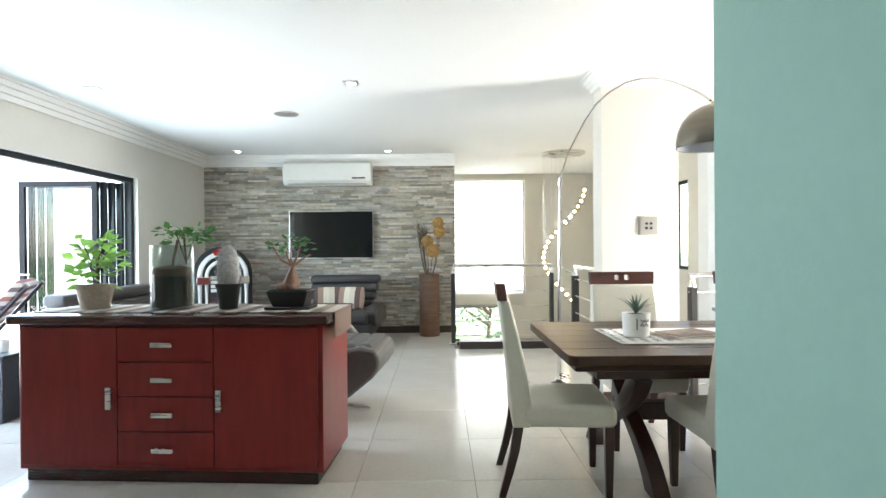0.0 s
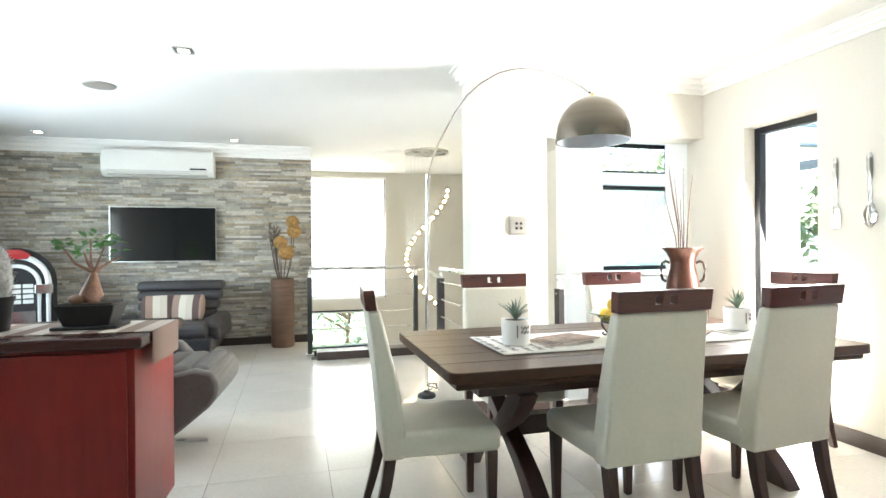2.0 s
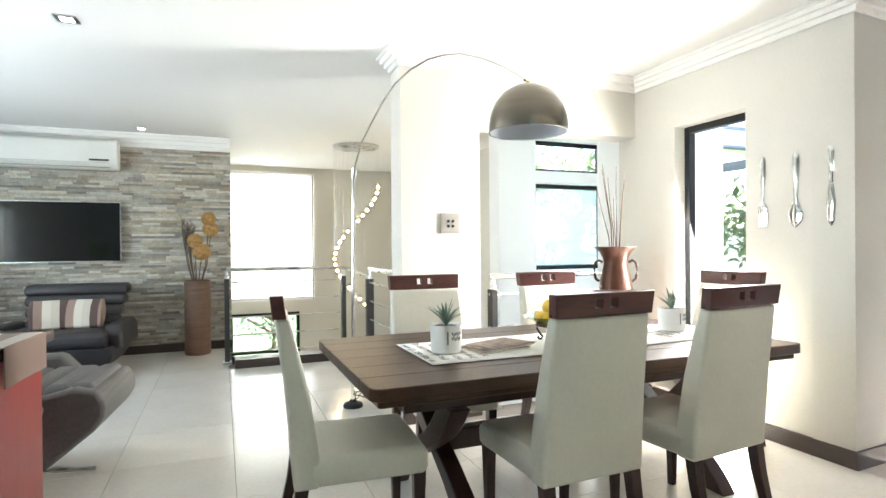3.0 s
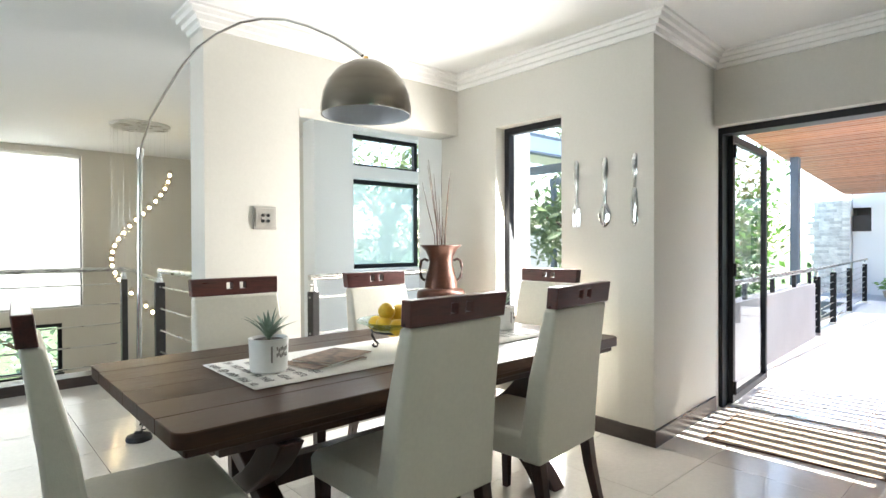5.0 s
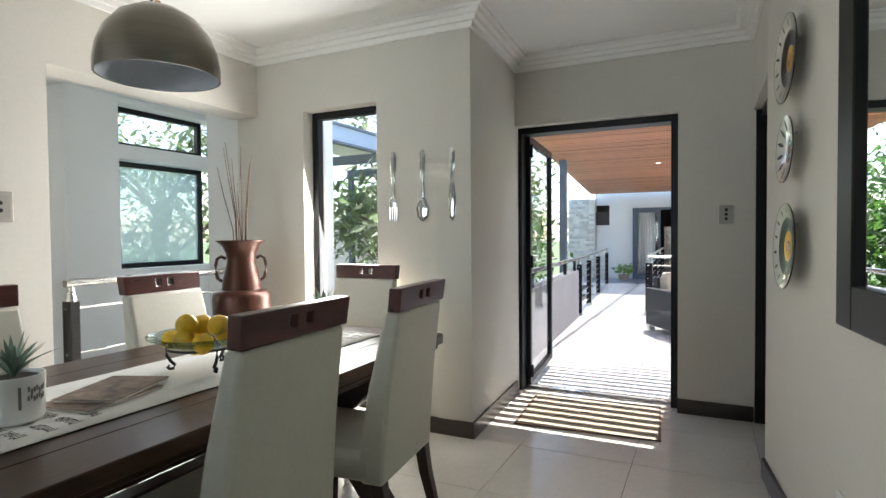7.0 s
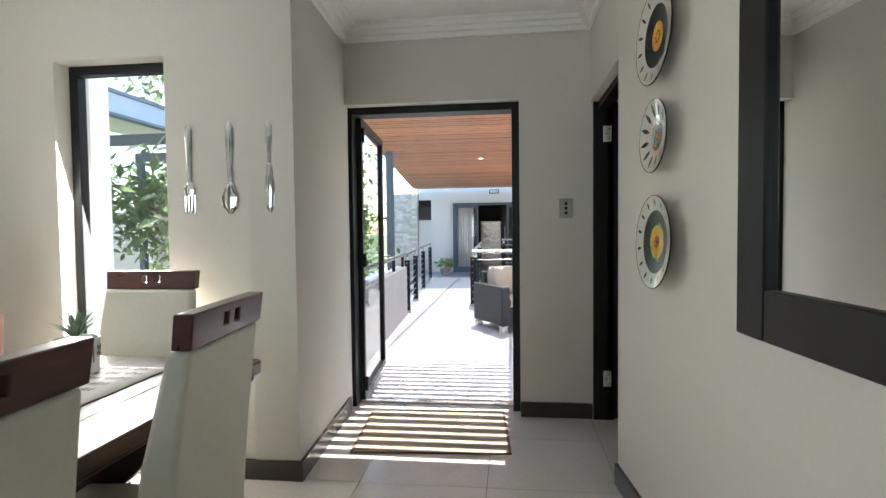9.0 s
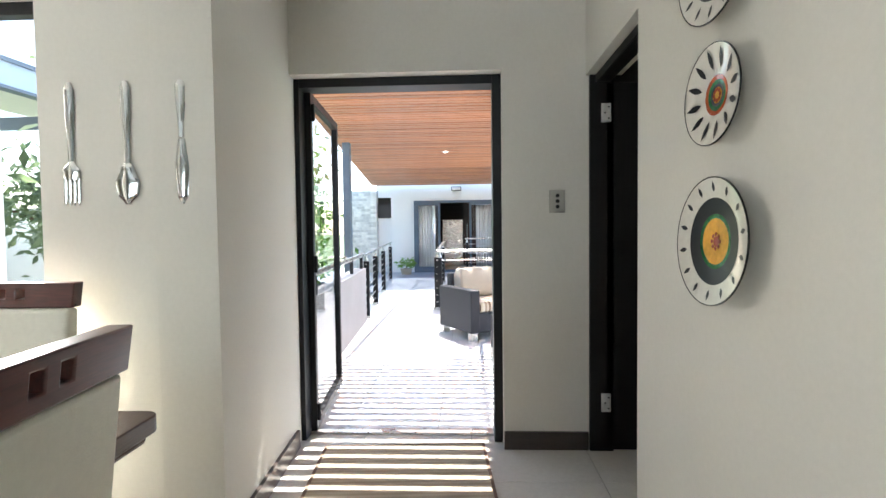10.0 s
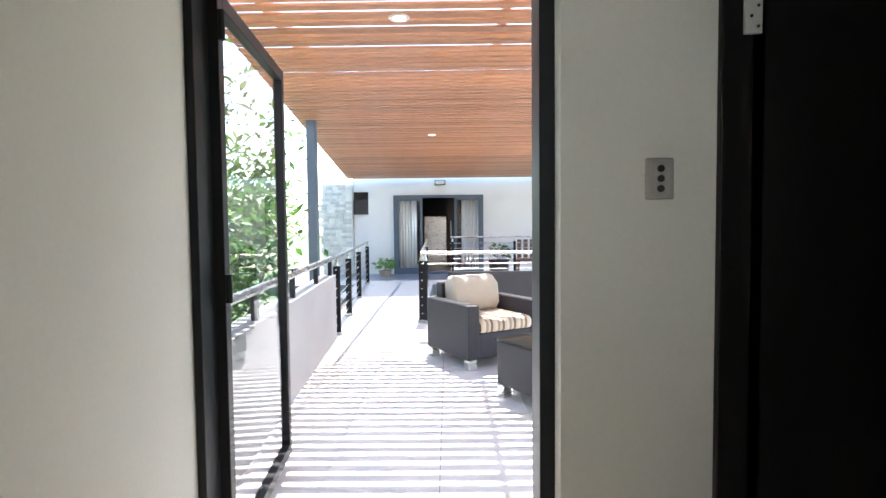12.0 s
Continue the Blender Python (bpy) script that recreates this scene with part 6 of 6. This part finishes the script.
def tree(name, label, base, height, spread, leaves, seed, size=0.16, limbs=9, mat=None, low=0.35):
    r = random.Random(seed)
    t = thing(name, label, "tree", pose(*base))
    bm_ = bmesh.new()
    tube(bm_, [(0, 0, 0), (0.05, 0.03, height * 0.25), (-0.04, 0.05, height * 0.5), (0.05, 0.0, height * 0.8)], [0.14, 0.11, 0.08, 0.03], 10)
    ends = []
    for k in range(limbs):
        a = 6.283 * k / limbs + r.random()
        z0 = height * (low + 0.4 * r.random())
        p1 = Vector((spread * 0.45 * math.cos(a), spread * 0.45 * math.sin(a), z0 + height * 0.12))
        p2 = Vector((spread * (0.7 + 0.3 * r.random()) * math.cos(a + 0.3), spread * (0.7 + 0.3 * r.random()) * math.sin(a + 0.3), z0 + height * (0.15 + 0.2 * r.random())))
        tube(bm_, [(0, 0, z0), p1, p2], [0.05, 0.03, 0.012], 6)
        ends += [p1.lerp(p2, 0.4), p1.lerp(p2, 0.75), p2, p2 + Vector((r.gauss(0, 0.3), r.gauss(0, 0.3), r.gauss(0.2, 0.3))), Vector((0, 0, z0)).lerp(p1, 0.8)]
    part("trunk", bm_, M_BARK, t, smooth=True)
    vs, fs = [], []
    for k in range(leaves):
        c = ends[r.randrange(len(ends))] + Vector((r.gauss(0, 0.22), r.gauss(0, 0.22), r.gauss(0, 0.2))) * spread * 0.6
        rot = Euler((r.uniform(-1, 1), r.uniform(-1, 1), r.uniform(0, 6.28))).to_matrix()
        s = size * (0.6 + 0.8 * r.random())
        i = len(vs)
        for q in ((0, 0, 0), (0.5, 0.2, 0.05), (1, 0, 0), (0.5, -0.2, 0.05)):
            vs.append(c + rot @ (Vector(q) * s))
        fs.append((i, i + 1, i + 2, i + 3))
    me = bpy.data.meshes.new("crown")
    me.from_pydata(vs, [], fs)
    me.materials.append(mat or M_TREELEAF)
    ob = new("crown", me)
    ob.parent = t
    tagged(ob, kind="stuff")
    return t


tree("garden_tree", "slender garden tree with long glossy leaves and bare branches", (7.9, 6.55, -3.0), 5.2, 1.05, 800, 1, 0.20)
tree("garden_tree", "leafy green tree rising beside the balcony", (9.9, 7.9, -3.0), 6.2, 1.7, 2600, 2, 0.16)
tree("garden_tree", "leafy green tree rising beside the balcony", (12.2, 8.2, -3.0), 5.0, 1.9, 4500, 3, 0.16, mat=M_LUSHLEAF)
tree("garden_tree", "bright leafy tree close beside the parapet", (10.8, 6.9, -3.0), 5.6, 1.6, 5000, 14, 0.15, mat=M_LUSHLEAF)
tree("garden_tree", "dense dark green tree beyond the bridge", (16.5, 9.5, -3.0), 5.2, 2.3, 4500, 4, 0.18, mat=M_LEAFDARK)
tree("garden_tree", "leafy tree behind the stair windows", (8.3, 11.9, -3.0), 6.4, 2.0, 4500, 5, 0.16)
tree("garden_shrub", "low bush outside the low stair window", (2.6, 15.2, -3.0), 3.4, 1.6, 1200, 6, 0.14, low=0.45, mat=M_LEAFGREY)

# ---- floor tiles and stone cladding ----


def tile_field(parent_name, x0, x1, y0, y1, ox, oy, pitch, z, mat, skip, near, label):
    """Square tiles with joints: the nearest as single parts, the rest joined."""
    par = thing(parent_name, label, "floor", pose(0, 0, 0), kind="structure")
    gap, th = 0.003, 0.006
    made = {}
    rest = bmesh.new()
    i0, i1 = math.floor((x0 - ox) / pitch), math.ceil((x1 - ox) / pitch)
    j0, j1 = math.floor((y0 - oy) / pitch), math.ceil((y1 - oy) / pitch)
    for i in range(i0, i1):
        for j in range(j0, j1):
            a, b = max(x0, ox + i * pitch), min(x1, ox + (i + 1) * pitch)
            c, d = max(y0, oy + j * pitch), min(y1, oy + (j + 1) * pitch)
            if b - a < 0.02 or d - c < 0.02 or skip((a + b) / 2, (c + d) / 2):
                continue
            if near((a + b) / 2, (c + d) / 2):
                key = (round(b - a, 4), round(d - c, 4))
                if key not in made:
                    made[key] = mesh_of("tile", B((gap / 2, gap / 2, -th, key[0] - gap / 2, key[1] - gap / 2, 0)), mat)
                ob = new("tile", made[key])
                ob.parent = par
                ob.location = (a, c, z)
            else:
                box(rest, a + gap / 2, c + gap / 2, z - th, b - gap / 2, d - gap / 2, z)
    if rest.verts:
        tagged(part("far_tiles", rest, mat, par), kind="stuff")
    else:
        rest.free()


in_well = lambda x, y: (y > 8.7 and x > 1.52) or (y > 6.22 and x > 2.98) or (x > XA and y > YN + 0.15) or (y < 2.2 and x > 1.9)
tile_field("floor_tiles", XW, XB + 0.2, -1.0, YS, 0.945, 4.655, 0.636, 0.0, M_TILE, in_well, lambda x, y: y > 1.5, "large cream porcelain floor tiles with dark joints")
tile_field("balcony_tiles", XB + 0.3, 13.9, -1.4, 5.2, 6.04, 3.0, 0.6, BZ, M_BALC, lambda x, y: False, lambda x, y: y > 2.0, "pale tiles of the balcony floor")

clad = thing("stone_cladding", "split-face grey and cream ledge stone wall cladding", "wall", pose(0, YS + 0.03, 0), kind="structure")
rng = random.Random(77)
stones = []
for mi in range(3):
    for L_ in (0.12, 0.19, 0.27, 0.36):
        for v_ in range(2):
            dpt = 0.032 + 0.016 * v_
            bm = bmesh.new()
            box(bm, 0.001, -dpt, 0.0008, L_ - 0.001, 0, 0.0262)
            for v in bm.verts:
                if v.co.y < -0.01:
                    v.co.y += rng.uniform(-0.006, 0.008)
                    v.co.z += rng.uniform(-0.002, 0.002)
            stones.append((L_, mesh_of("stone", bm, STONES[mi])))
single = 0
rest_parts = {0: [[], []], 1: [[], []], 2: [[], []]}
zrow = 0.0
while zrow < 2.56:
    x = XW - 0.1 * rng.random()
    while x < 1.63:
        k = rng.randrange(len(stones))
        L_, me = stones[k]
        a, b = max(x, XW), min(x + L_, 1.63)
        if b - a > 0.03:
            if a == x and b == x + L_ and single < 300 and 0.62 < x < 1.6 and 0.75 < zrow < 2.3:
                ob = new("stone", me)
                ob.parent = clad
                ob.location = (x, 0, zrow)
                single += 1
            else:
                vs, fs = rest_parts[k // 8]
                i = len(vs)
                d = 0.03 + 0.022 * rng.random()
                j = [rng.uniform(-0.006, 0.006) for _ in range(4)]
                vs += [(a + 0.001, 0, zrow + 0.001), (b - 0.001, 0, zrow + 0.001), (b - 0.001, 0, zrow + 0.026), (a + 0.001, 0, zrow + 0.026),
                       (a + 0.001, -d + j[0], zrow + 0.001), (b - 0.001, -d + j[1], zrow + 0.001), (b - 0.001, -d + j[2], zrow + 0.026), (a + 0.001, -d + j[3], zrow + 0.026)]
                fs += [(i + 4, i + 5, i + 6, i + 7), (i, i + 1, i + 5, i + 4), (i + 1, i + 2, i + 6, i + 5), (i + 2, i + 3, i + 7, i + 6), (i + 3, i, i + 4, i + 7)]
        x += L_
    zrow += 0.027
for mi, (vs, fs) in rest_parts.items():
    me = bpy.data.meshes.new("stones")
    me.from_pydata(vs, [], fs)
    m2 = STONES[mi].copy()
    nt = m2.node_tree
    for nd in list(nt.nodes):
        if nd.type == "OBJECT_INFO":
            gi = nt.nodes.new("ShaderNodeNewGeometry")
            for lk in list(nd.outputs["Random"].links):
                nt.links.new(gi.outputs["Random Per Island"], lk.to_socket)
            nt.nodes.remove(nd)
    me.materials.append(m2)
    ob = new("stones", me)
    ob.parent = clad
    tagged(ob, kind="stuff")
